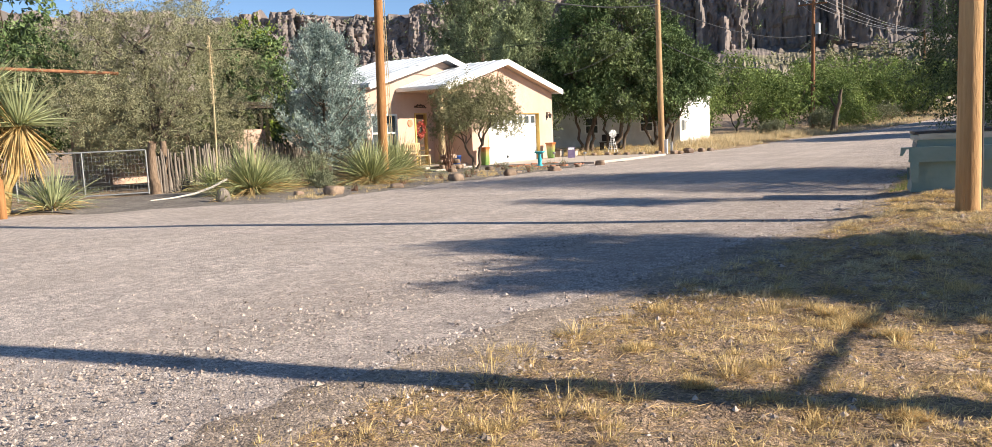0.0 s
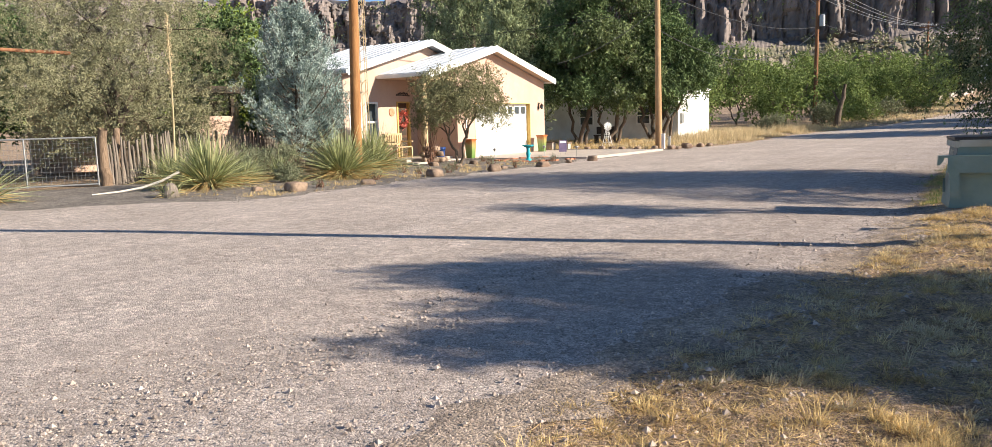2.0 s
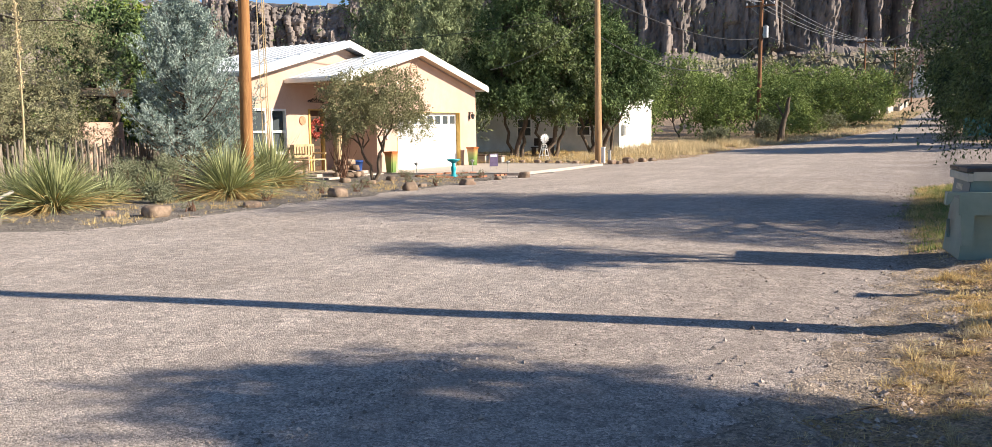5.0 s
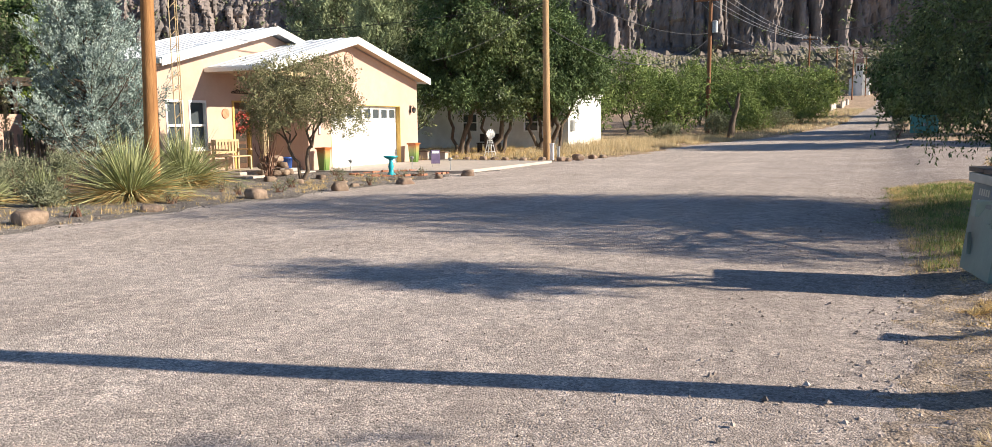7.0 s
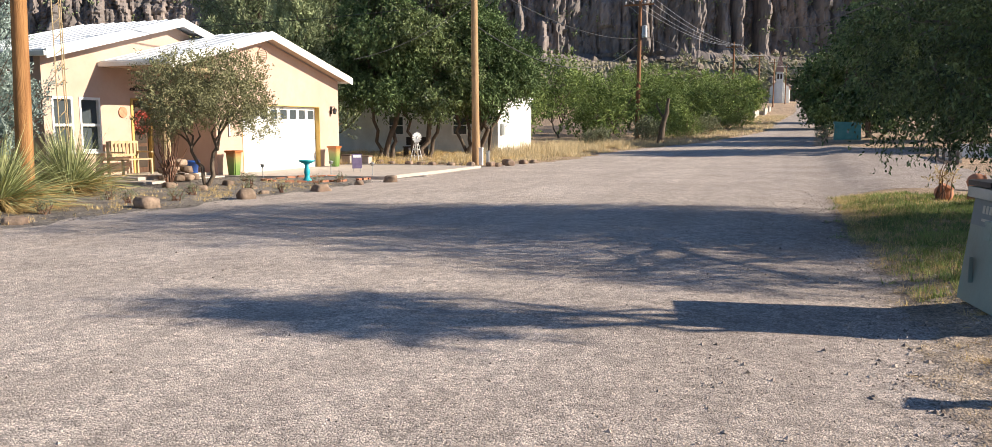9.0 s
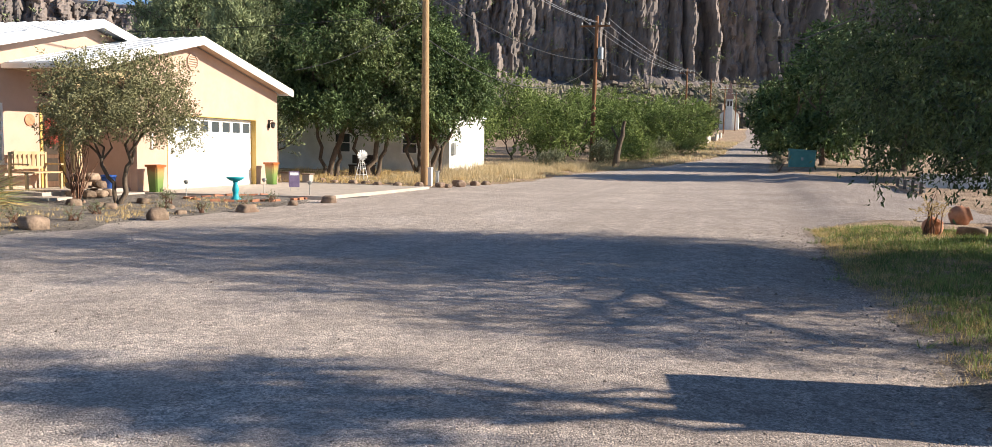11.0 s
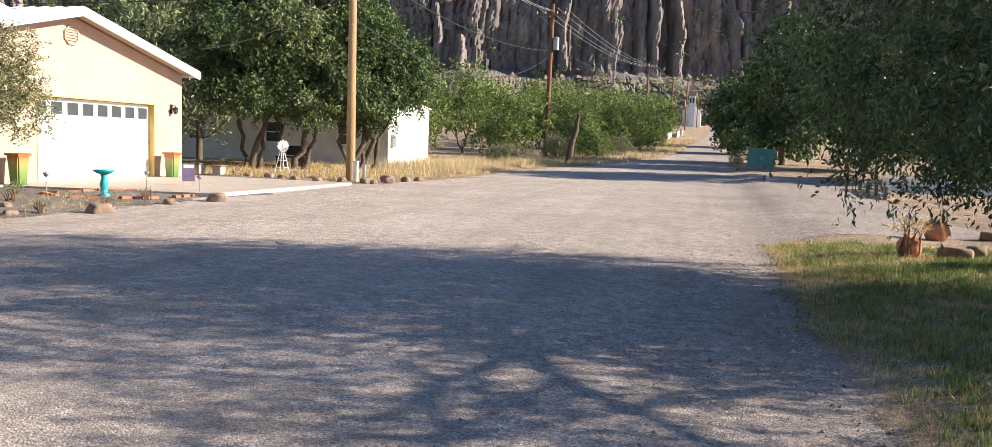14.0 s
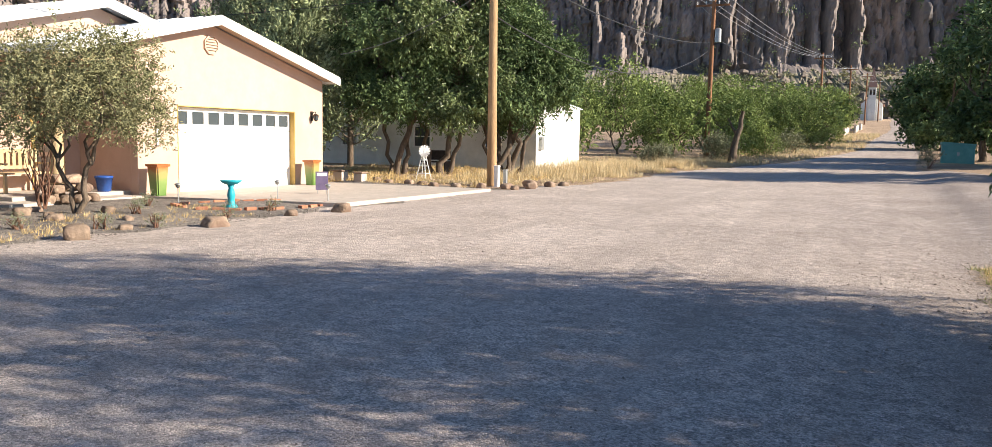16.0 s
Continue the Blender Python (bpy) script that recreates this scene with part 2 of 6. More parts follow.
M["slope"] = make_mat("scrubby_slope", (0.15, 0.14, 0.09), (0.33, 0.28, 0.215), 0.22, 0.95, 1.0, 0.8, (0.10, 0.115, 0.055), 0.09, detail=10)
M["talus"] = make_mat("talus_boulders", (0.11, 0.09, 0.075), (0.25, 0.205, 0.165), 0.3, 0.95, 0.6, 1.0, island=0.3)
M["teal_steel"] = make_mat("teal_steel", (0.165, 0.245, 0.22), (0.23, 0.315, 0.285), 2.5, 0.5, 0.15, 20, (0.17, 0.20, 0.17), 1.2)
M["pale_steel"] = make_mat("faded_pale_steel", (0.36, 0.36, 0.30), (0.50, 0.49, 0.42), 3, 0.55, 0.15, 20, (0.30, 0.27, 0.20), 1.5)
M["band_steel"] = make_mat("grey_blue_paint", (0.11, 0.15, 0.16), (0.16, 0.20, 0.21), 3, 0.5, 0.1, 20)
M["teal_bright"] = make_mat("teal_paint", (0.08, 0.27, 0.25), (0.12, 0.33, 0.30), 3, 0.5, 0.1, 20)
M["black_plastic"] = make_mat("black_plastic", (0.02, 0.02, 0.022), (0.045, 0.045, 0.05), 5, 0.5, 0.1)
M["rust"] = make_mat("rusty_iron", (0.16, 0.065, 0.03), (0.33, 0.16, 0.08), 9, 0.85, 0.4, 50)
M["galv"] = make_mat("galvanised_steel", (0.30, 0.31, 0.31), (0.44, 0.45, 0.44), 7, 0.45, 0.05, metal=0.6)
M["wire"] = make_mat("cable_rubber", (0.02, 0.02, 0.022), (0.05, 0.05, 0.05), 5, 0.6)
M["wire_light"] = make_mat("bare_aluminium_wire", (0.30, 0.31, 0.33), (0.42, 0.43, 0.45), 5, 0.4, metal=0.5)
M["turquoise"] = make_mat("turquoise_glaze", (0.02, 0.33, 0.40), (0.03, 0.44, 0.52), 6, 0.3, 0.1, 30)
M["blue_glaze"] = make_mat("blue_glaze", (0.02, 0.06, 0.24), (0.03, 0.10, 0.36), 6, 0.25, 0.1, 30)
M["terracotta"] = make_mat("terracotta", (0.42, 0.17, 0.09), (0.60, 0.29, 0.17), 6, 0.85, 0.2, 30)
M["dark_iron"] = make_mat("dark_bronze", (0.03, 0.024, 0.02), (0.07, 0.05, 0.04), 9, 0.5, metal=0.4)
M["white_paint"] = make_mat("white_paint", (0.74, 0.74, 0.71), (0.83, 0.83, 0.80), 6, 0.5, 0.1)
# dark timber; also stands in for shade inside rooms and the belfry
M["dark_inside"] = make_mat("dark_timber_and_shade", (0.035, 0.026, 0.02), (0.07, 0.05, 0.035), 3, 0.9)
M["brown_door"] = make_mat("brown_door", (0.07, 0.035, 0.02), (0.13, 0.07, 0.04), 4, 0.5, 0.1, stretch=(4, 4, 0.4))
M["purple"] = make_mat("purple_print", (0.12, 0.09, 0.17), (0.18, 0.14, 0.24), 6, 0.6)
M["flower_red"] = make_mat("red_flowers", (0.45, 0.06, 0.05), (0.62, 0.22, 0.16), 20, 0.7, island=0.4)
M["brick_red"] = make_mat("spire_brown", (0.32, 0.19, 0.14), (0.42, 0.26, 0.20), 2, 0.8)


def glass_mat():
    m = bpy.data.materials.new("window_glass")
    m.use_nodes = True
    b = m.node_tree.nodes["Principled BSDF"]
    b.inputs["Base Color"].default_value = (0.10, 0.12, 0.13, 1)
    b.inputs["Roughness"].default_value = 0.06
    b.inputs["Transmission Weight"].default_value = 0.35
    return m


M["glass"] = glass_mat()

# ---- mesh helpers ----


def smooth(a, b, v):
    t = np.clip((np.asarray(v, float) - a) / (b - a), 0, 1)
    return t * t * (3 - 2 * t)


def ground_z(x, y):
    """Height of the ground: level, a low bank on the right verge, rising with the road further on."""
    x, y = np.asarray(x, float), np.asarray(y, float)
    z = 0.0235 * np.log1p(np.exp((y - 46) / 5.0)) * 5.0
    z = z + 0.018 * np.log1p(np.exp((y - 80) / 8.0)) * 8.0
    bank = 0.13 * smooth(-1.3, 0.0, x) * smooth(7.0, 11.0, y) * (1 - smooth(60, 80, y))
    yard = 0.05 * smooth(-12.5, -15.5, x) * smooth(8, 14, y)
    rough = 0.025 * np.sin(x * 1.7 + y * .6) * np.sin(y * 1.3 - x * .4) * (smooth(-1.2, 0.2, x) + smooth(-13.5, -16, x))
    lumps = .016 * np.sin(x * 9.1 + 2.2 * np.sin(y * 3.7)) * np.sin(y * 8.3 + 1.9 * np.sin(x * 4.1)) + .011 * np.sin(x * 17.7 + 3 * np.sin(y * 6.1)) * np.sin(y * 15.1 - x * 5)
    rough = rough + lumps * smooth(-1.9, -.9, x) * (1 - smooth(4.0, 4.6, x)) * (1 - smooth(15.6, 16.4, y)) * smooth(.6, 1.2, y)
    ruts = 0.012 * np.sin(x * 1.15 + 0.5 * np.sin(y * .16)) * np.cos(y * 0.31 + x * .2)
    return z + bank + yard + rough + ruts


def gz(x, y):
    return float(ground_z(x, y))


def mesh_np(name, verts, faces, material=None, smooth_shade=False):
    """A mesh from numpy arrays; all faces have the same number of corners."""
    me = bpy.data.meshes.new(name)
    verts = np.asarray(verts, np.float32)
    faces = np.asarray(faces, np.int32)
    k = faces.shape[1]
    me.vertices.add(len(verts))
    me.vertices.foreach_set("co", verts.ravel())
    me.loops.add(faces.size)
    me.loops.foreach_set("vertex_index", faces.ravel())
    me.polygons.add(len(faces))
    me.polygons.foreach_set("loop_start", np.arange(0, faces.size, k, dtype=np.int32))
    me.polygons.foreach_set("loop_total", np.full(len(faces), k, np.int32))
    me.polygons.foreach_set("use_smooth", np.full(len(faces), smooth_shade, bool))
    me.update(calc_edges=True)
    me.validate()
    if material:
        me.materials.append(material)
    return me


def part(name, bm, material, parent=None, label="", shade=False):
    """Links a bmesh as one mesh object, under parent where one is given."""
    me = bpy.data.meshes.new(name)
    bmesh.ops.recalc_face_normals(bm, faces=bm.faces)
    bm.to_mesh(me)
    bm.free()
    if shade:
        me.polygons.foreach_set("use_smooth", np.ones(len(me.polygons), bool))
    me.materials.append(material)
    ob = new(name, me)
    if parent:
        ob.parent = parent
    if label:
        tagged(ob, label)
    return ob


def part_np(name, verts, faces, material, parent=None, label="", shade=False):
    ob = new(name, mesh_np(name, verts, faces, material, shade))
    if parent:
        ob.parent = parent
    if label:
        tagged(ob, label)
    return ob


def empty(name, x, y, z=0.0, rz=0.0):
    ob = new(name)
    ob.empty_display_size = 0.1
    ob.matrix_basis = pose(x, y, z, 0, 0, rz)
    return ob


def box(bm, x0, y0, z0, x1, y1, z1, bevel=0.0):
    vs = bmesh.ops.create_cube(bm, size=1.0, matrix=Matrix.Translation(((x0 + x1) / 2, (y0 + y1) / 2, (z0 + z1) / 2))
                               @ Matrix.Diagonal((abs(x1 - x0), abs(y1 - y0), abs(z1 - z0), 1)))["verts"]
    if bevel:
        es = list({e for v in vs for e in v.link_edges})
        bmesh.ops.bevel(bm, geom=es, offset=bevel, segments=2, affect="EDGES", profile=0.6)
    return bm


def boxed(*a, bevel=0.0):
    return box(bmesh.new(), *a, bevel=bevel)


def prism(outline, z0, z1, axis="z"):
    """A bmesh of an outline (2D points) drawn out along one axis."""
    bm = bmesh.new()

    def p3(p, h):
        return {"z": (p[0], p[1], h), "x": (h, p[0], p[1]), "y": (p[0], h, p[1])}[axis]
    a = [bm.verts.new(p3(p, z0)) for p in outline]
    b = [bm.verts.new(p3(p, z1)) for p in outline]
    bm.faces.new(a)
    bm.faces.new(b[::-1])
    n = len(outline)
    for i in range(n):
        bm.faces.new((a[i], a[(i + 1) % n], b[(i + 1) % n], b[i]))
    return bm


def lathe(profile, n=20, centre=(0, 0)):
    """A bmesh turned from (radius, height) pairs."""
    bm = bmesh.new()
    rings = []
    for r, h in profile:
        rings.append([bm.verts.new((centre[0] + r * math.cos(2 * math.pi * i / n), centre[1] + r * math.sin(2 * math.pi * i / n), h)) for i in range(n)])
    for a, b in zip(rings, rings[1:]):
        for i in range(n):
            bm.faces.new((a[i], a[(i + 1) % n], b[(i + 1) % n], b[i]))
    bm.faces.new(rings[0][::-1])
    bm.faces.new(rings[-1])
    return bm


def tube_arrays(points, radii, n=8):
    """Vertices and quads of a tapered tube along points."""
    pts = np.asarray(points, float)
    rad = np.asarray(radii, float)
    tang = np.gradient(pts, axis=0)
    tang /= np.linalg.norm(tang, axis=1)[:, None] + 1e-9
    ref = np.where(np.abs(tang[:, 2:3]) > 0.9, np.array([[1.0, 0, 0]]), np.array([[0, 0, 1.0]]))
    ref = np.repeat(ref[:1], len(pts), 0)
    u = np.cross(tang, ref)
    u /= np.linalg.norm(u, axis=1)[:, None] + 1e-9
    v = np.cross(tang, u)
    a = np.linspace(0, 2 * np.pi, n, endpoint=False)
    ring = pts[:, None] + rad[:, None, None] * (np.cos(a)[None, :, None] * u[:, None] + np.sin(a)[None, :, None] * v[:, None])
    verts = ring.reshape(-1, 3)
    f = []
    for i in range(len(pts) - 1):
        for j in range(n):
            f.append((i * n + j, i * n + (j + 1) % n, (i + 1) * n + (j + 1) % n, (i + 1) * n + j))
    return verts, np.array(f)


def join_arrays(items):
    vs, fs, k = [], [], 0
    for v, f in items:
        vs.append(v)
        fs.append(np.asarray(f) + k)
        k += len(v)
    return np.concatenate(vs), np.concatenate(fs)


def leaves(rng, pos, direction, length, width, fold=0.25):
    """Folded leaves (two triangles each) at pos along direction."""
    n = len(pos)
    d = direction / (np.linalg.norm(direction, axis=1)[:, None] + 1e-9)
    r = rng.normal(size=(n, 3))
    side = np.cross(d, r)
    side /= np.linalg.norm(side, axis=1)[:, None] + 1e-9
    up = np.cross(side, d)
    length = np.broadcast_to(length, (n,))[:, None]
    width = np.broadcast_to(width, (n,))[:, None]
    tip = pos + d * length
    mid = pos + d * length * 0.45 + up * width * fold
    v = np.stack([pos, mid + side * width / 2, tip, mid - side * width / 2], 1).reshape(-1, 3)
    b = np.arange(n)[:, None] * 4
    f = np.concatenate([b + [0, 1, 2], b + [0, 2, 3]])
    return v, f


def crown_points(rng, lobes, n, shell=0.45, gap=0.9, seed=0.0):
    """Points in the outer part of a set of ellipsoid lobes (x, y, z, rx, ry, rz), thinned by noise into clumps; with outward directions."""
    lobes = np.asarray(lobes, float)
    w = (lobes[:, 3] * lobes[:, 4] * lobes[:, 5]) ** (2 / 3)
    out_p, out_d = [], []
    got = 0
    while got < n:
        i = rng.choice(len(lobes), n * 2, p=w / w.sum())
        d = rng.normal(size=(n * 2, 3))
        d /= np.linalg.norm(d, axis=1)[:, None]
        r = rng.uniform(shell ** 3, 1, n * 2) ** (1 / 3)
        wob = 1 + 0.26 * np.sin(d[:, 0] * 7 + i * 2.1 + seed) * np.sin(d[:, 2] * 8 + i) + 0.08 * np.sin(d[:, 1] * 17 + i * 5)
        p = lobes[i, :3] + d * lobes[i, 3:6] * (r * wob)[:, None]
        s = 2.2 / max(lobes[:, 3].mean(), 0.3)
        den = np.sin(p[:, 0] * 2.3 * s + seed) * np.sin(p[:, 1] * 2.1 * s + 1.3 + seed) * np.sin(p[:, 2] * 2.7 * s + .7) \
            + 0.5 * np.sin(p[:, 0] * 5.1 * s) * np.sin(p[:, 1] * 4.7 * s + seed) * np.sin(p[:, 2] * 5.3 * s)
        keep = den > -gap + rng.uniform(-.35, .35, n * 2)
        out_p.append(p[keep])
        out_d.append(d[keep])
        got += keep.sum()
    return np.concatenate(out_p)[:n], np.concatenate(out_d)[:n]


def sprays(rng, p, d, per, spray, leaf_l, leaf_w, droop=0.3, spread=0.9):
    """Leafy twigs: leaves set along short twigs that start at p."""
    n = len(p)
    tw = d * 0.6 + rng.normal(size=(n, 3)) * 0.6
    tw[:, 2] -= droop
    tw /= np.linalg.norm(tw, axis=1)[:, None] + 1e-9
    t = (np.arange(per) + 0.5) / per
    pos = p[:, None] + tw[:, None] * (t[None, :, None] * spray)
    pos = pos + rng.normal(size=pos.shape) * spray * 0.10
    pos[:, :, 2] -= droop * spray * 0.5 * t[None] ** 2
    ld = tw[:, None] * 0.7 + rng.normal(size=pos.shape) * spread
    ld[:, :, 2] -= droop
    m = n * per
    return leaves(rng, pos.reshape(-1, 3), ld.reshape(-1, 3), leaf_l * rng.uniform(.6, 1.3, m), leaf_w * rng.uniform(.6, 1.3, m))


def limb_path(rng, a, b, sag=0.1, n=6, wob=0.08):
    a, b = np.asarray(a, float), np.asarray(b, float)
    t = np.linspace(0, 1, n)[:, None]
    L = np.linalg.norm(b - a)
    p = a + (b - a) * t
    p[:, 2] += sag * L * np.sin(np.pi * t[:, 0])
    off = rng.normal(size=(n, 3)) * wob * L
    off[0] = off[-1] = 0
    return p + off * 0.6


def tree(name, x, y, trunks, lobes, leaf_mat, bark, n_twigs, per, spray, leaf_l, leaf_w, label, seed,
         droop=0.3, shell=0.45, gap=0.9, trunk_r=0.15, fork=0.35, category="tree", group="", z=None, spread=0.9, twig_limbs=0, limbed=None):
    """A tree: tapered trunks with limbs to every lobe of the crown, and a crown of leafy twigs."""
    rng = np.random.default_rng(seed)
    base_z = gz(x, y) if z is None else z
    root = empty(name, x, y, base_z)
    lob = np.asarray(lobes, float)
    items = []
    zl = lob[:, 2].mean()
    for dx, dy, ex, ey, fork_z, r in trunks:
        stem = limb_path(rng, (dx, dy, -0.1), (ex, ey, fork_z), 0, 7, 0.05)
        items.append(tube_arrays(stem, np.linspace(r, r * 0.7, 7) * np.r_[1.35, np.ones(6)], 9))
        held = lob[:limbed]
        dist = np.hypot(held[:, 0] - ex, held[:, 1] - ey)
        for j in np.argsort(dist)[:max(3, len(held) // len(trunks))]:
            path = limb_path(rng, (ex, ey, fork_z - 0.05), lob[j, :3], 0.06, 7, 0.09)
            items.append(tube_arrays(path, np.linspace(r * 0.55, r * 0.16, 7), 6))
            for _ in range(3 + twig_limbs):
                k = rng.integers(3, 7)
                q = lob[j, :3] + rng.normal(size=3) * lob[j, 3:6] * 0.55
                items.append(tube_arrays(limb_path(rng, path[k], q, 0.03, 5, 0.1), np.linspace(r * 0.2, r * 0.05, 5), 5))
    v, f = join_arrays(items)
    part_np("trunk", v, f, bark, root, shade=True)
    p, d = crown_points(rng, lob, n_twigs, shell, gap, seed * 1.7)
    p[:, 2] = np.maximum(p[:, 2], 0.12)
    v, f = sprays(rng, p, d, per, spray, leaf_l, leaf_w, droop, spread)
    v[:, 2] = np.maximum(v[:, 2], 0.03)
    part_np("crown", v, f, leaf_mat, root)
    return tagged(root, label, category, group)


def conifer(name, x, y, h, w, boughs, twigs, per, spray, leaf_l, leaf_w, leaf_mat, label, seed, low=.1, group=""):
    """A conifer of up-swept boughs, each feathered with leafy twigs and ending in a soft point."""
    rng = R(seed)
    root = empty(name, x, y, gz(x, y))
    wood = [tube_arrays([(0, 0, -.1), (.03, 0, h * .4), (0, .04, h * .93)], [.035 * w + .06, .03 * w + .04, .015], 8)]
    pos, aim = [], []
    for k in range(boughs):
        q = (k + rng.uniform(0, 1)) / boughs
        z0 = h * (low + (.93 - low) * q ** .9)
        a = k * 2.4 + rng.normal() * .4
        out = w * max(.06, (1 - q)) ** .62 * rng.uniform(.62, 1.12)
        rise = rng.uniform(.45, .95) * out + .15
        t = np.linspace(0, 1, 6)[:, None]
        p = np.array([[0, 0, z0]]) + np.array([[math.cos(a) * out, math.sin(a) * out, 0]]) * t + np.array([[0, 0, rise]]) * t ** 1.7
        wood.append(tube_arrays(p, np.linspace(.012 * w + .01, .004, 6), 5))
        u = rng.uniform(.12, 1, twigs) ** .7
        along = np.stack([np.interp(u, t[:, 0], p[:, c]) for c in range(3)], 1)
        girth = (.07 + .17 * out / w * (1.08 - u) * w ** .5)[:, None]
        off = rng.normal(size=(twigs, 3))
        pos.append(along + off * girth * .62)
        heading = np.array([math.cos(a) * .55, math.sin(a) * .55, .8])
        aim.append(heading + off * .35)
    part_np("trunk", *join_arrays(wood), M["bark"], root, shade=True)
    v, f = sprays(rng, np.concatenate(pos), np.concatenate(aim), per, spray, leaf_l, leaf_w, -.25, .4)
    v[:, 2] = np.maximum(v[:, 2], .03)
    part_np("crown", v, f, M[leaf_mat], root)
    return tagged(root, label, "tree", group)


def round_lobes(rng, n, rx, ry, z0, z1, r0, r1):
    """Lobes scattered through an egg-shaped crown."""
    out = []
    for _ in range(n):
        a, q, h = rng.uniform(0, 2 * np.pi), rng.uniform(0.2, 1) ** .5, rng.uniform(0, 1)
        w = math.sin(math.pi * (0.18 + 0.72 * h)) ** 0.7
        r = rng.uniform(r0, r1)
        out.append((rx * q * w * math.cos(a), ry * q * w * math.sin(a), z0 + (z1 - z0) * h, r, r, r * rng.uniform(.7, .95)))
    return out

# ---- ground ----


def grid_sheet(name, xs, ys, material, lift=0.0, edge=None):
    X, Y = np.meshgrid(xs, ys)
    Z = ground_z(X, Y) + lift
    v = np.stack([X, Y, Z], -1).reshape(-1, 3)
    nx, ny = len(xs), len(ys)
    i = (np.arange(ny - 1)[:, None] * nx + np.arange(nx - 1)[None]).ravel()
    f = np.stack([i, i + 1, i + nx + 1, i + nx], 1)
    return new(name, mesh_np(name, v, f, material, True))


def road_edges(y):
    """Left and right edge of the gravel road at y."""
    y = np.asarray(y, float)
    left = -13.0 + 1.8 * smooth(34, 44, y) + 4.2 * smooth(52, 92, y) + 2.7 * smooth(48, 66, y) + 1.6 * smooth(95, 150, y) + 0.16 * np.sin(y * 1.9) + 0.10 * np.sin(y * 4.3 + 1)
    left = left - 8.0 * (1 - smooth(6, 14.5, y))
    right = np.interp(y, [2, 5, 7, 9, 10.2, 12.5, 15, 17, 20.5, 26], [-2.15, -1.93, -1.65, -1.48, -1.2, -.95, -.85, -.85, -1.14, -1.1])
    right = right + 0.8 * smooth(60, 90, y) + 4.0 * smooth(26.6, 29.5, y) * (1 - smooth(52, 60, y)) \
        + 0.05 * np.sin(y * 3.1) + 0.05 * np.sin(y * 7.7 + 2 * np.sin(y * 1.9)) + 0.035 * np.sin(y * 17.3 + 3 * np.sin(y * 2.7))
    return left, right


xs = np.concatenate([np.linspace(-1500, -60, 14), np.linspace(-50, -24, 14), np.linspace(-23, -2.4, 63), np.linspace(-2.3, 4.6, 84), np.linspace(4.8, 12, 22), np.linspace(14, 50, 19), np.linspace(60, 1500, 14)])
ys = np.concatenate([np.linspace(-600, -10, 10), np.linspace(-8, .6, 24), np.linspace(.7, 16.4, 160), np.linspace(16.7, 60, 70), np.linspace(62, 110, 33), np.linspace(120, 420, 31), np.linspace(480, 1800, 8)])
ground = tagged(grid_sheet("ground", xs, ys, M["dirt"]), "dry tan dirt with sparse grass", "ground", kind="structure")


def strip(name, ys, left, right, n, material, lift, label, category):
    t = np.linspace(0, 1, n)
    X = left[:, None] + (right - left)[:, None] * t[None]
    Y = np.repeat(ys[:, None], n, 1)
    Z = ground_z(X, Y) + lift * np.minimum(1, 6 * np.minimum(t, 1 - t))[None] + 0.004
    v = np.stack([X, Y, Z], -1).reshape(-1, 3)
    i = (np.arange(len(ys) - 1)[:, None] * n + np.arange(n - 1)[None]).ravel()
    f = np.stack([i, i + 1, i + n + 1, i + n], 1)
    return tagged(new(name, mesh_np(name, v, f, material, True)), label, category, kind="structure")


ry = np.concatenate([np.linspace(-30, -3, 20), np.linspace(-2.8, 28, 420), np.linspace(28.2, 60, 150), np.linspace(61, 110, 60), np.linspace(112, 300, 60)])
rl, rr = road_edges(ry)
road = strip("road", ry, rl, rr, 60, M["road"], 0.03, "pale pinkish-grey gravel road", "road")
sy = np.linspace(-1.0, 26.4, 420)
se = road_edges(sy)[1]
shoulder = strip("road_shoulder", sy, se - .3, se + .30 + .12 * np.sin(sy * 1.7) + .08 * np.sin(sy * 4.3 + 1) + .06 * np.sin(sy * 11 + 2 * np.sin(sy)), 12, M["shoulder"], 0.012,
                 "loose tan gravel and dirt at the road edge", "gravel")
yy = np.linspace(10.5, 36.5, 130)
yl = -18.0 - 1.2 * np.sin(yy * .4) * 0.3 - 3.5 * (1 - smooth(12, 20, yy))
yard = strip("yard_gravel", yy, yl, road_edges(yy)[0] + 0.25 + 0.2 * np.sin(yy * 1.3), 26, M["yard"], 0.018, "dark grey yard gravel beside the road", "gravel")

# ---- the peach stucco house ----
FX, BX = -17.85, -19.8        # garage front, main front
house = empty("house", FX, 30.12, 0.0)
tagged(house, "single-storey peach stucco house with white metal roof and garage", "house")
HM = Matrix.Translation((-FX, -30.12, 0))


def hpart(name, bm, material, parent=None, label="", shade=False):
    """A part of the house, given in world places."""
    bmesh.ops.transform(bm, matrix=HM, verts=bm.verts)
    return part(name, bm, material, parent or house, label, shade)


DY0, DY1, DH = 29.12, 33.42, 2.20      # garage door opening
T = 0.22
# garage front wall as pieces round the opening, under the gable
def gable_z(y):
    return 4.33 - 0.246 * abs(y - 30.12)
for y0, y1, z0 in ((27.94, DY0, -.2), (DY0, 30.12, DH), (30.12, DY1, DH), (DY1, 34.70, -.2)):
    b2 = prism([(y0, z0), (y1, z0), (y1, gable_z(y1) - .06), (y0, gable_z(y0) - .06)], FX - T, FX, "x")
    hpart("wall", b2, M["stucco"])
bm = boxed(-26.0, 27.94, -.2, FX - T - .003, 27.94 + T, 3.45)
hpart("wall", bm, M["stucco"])
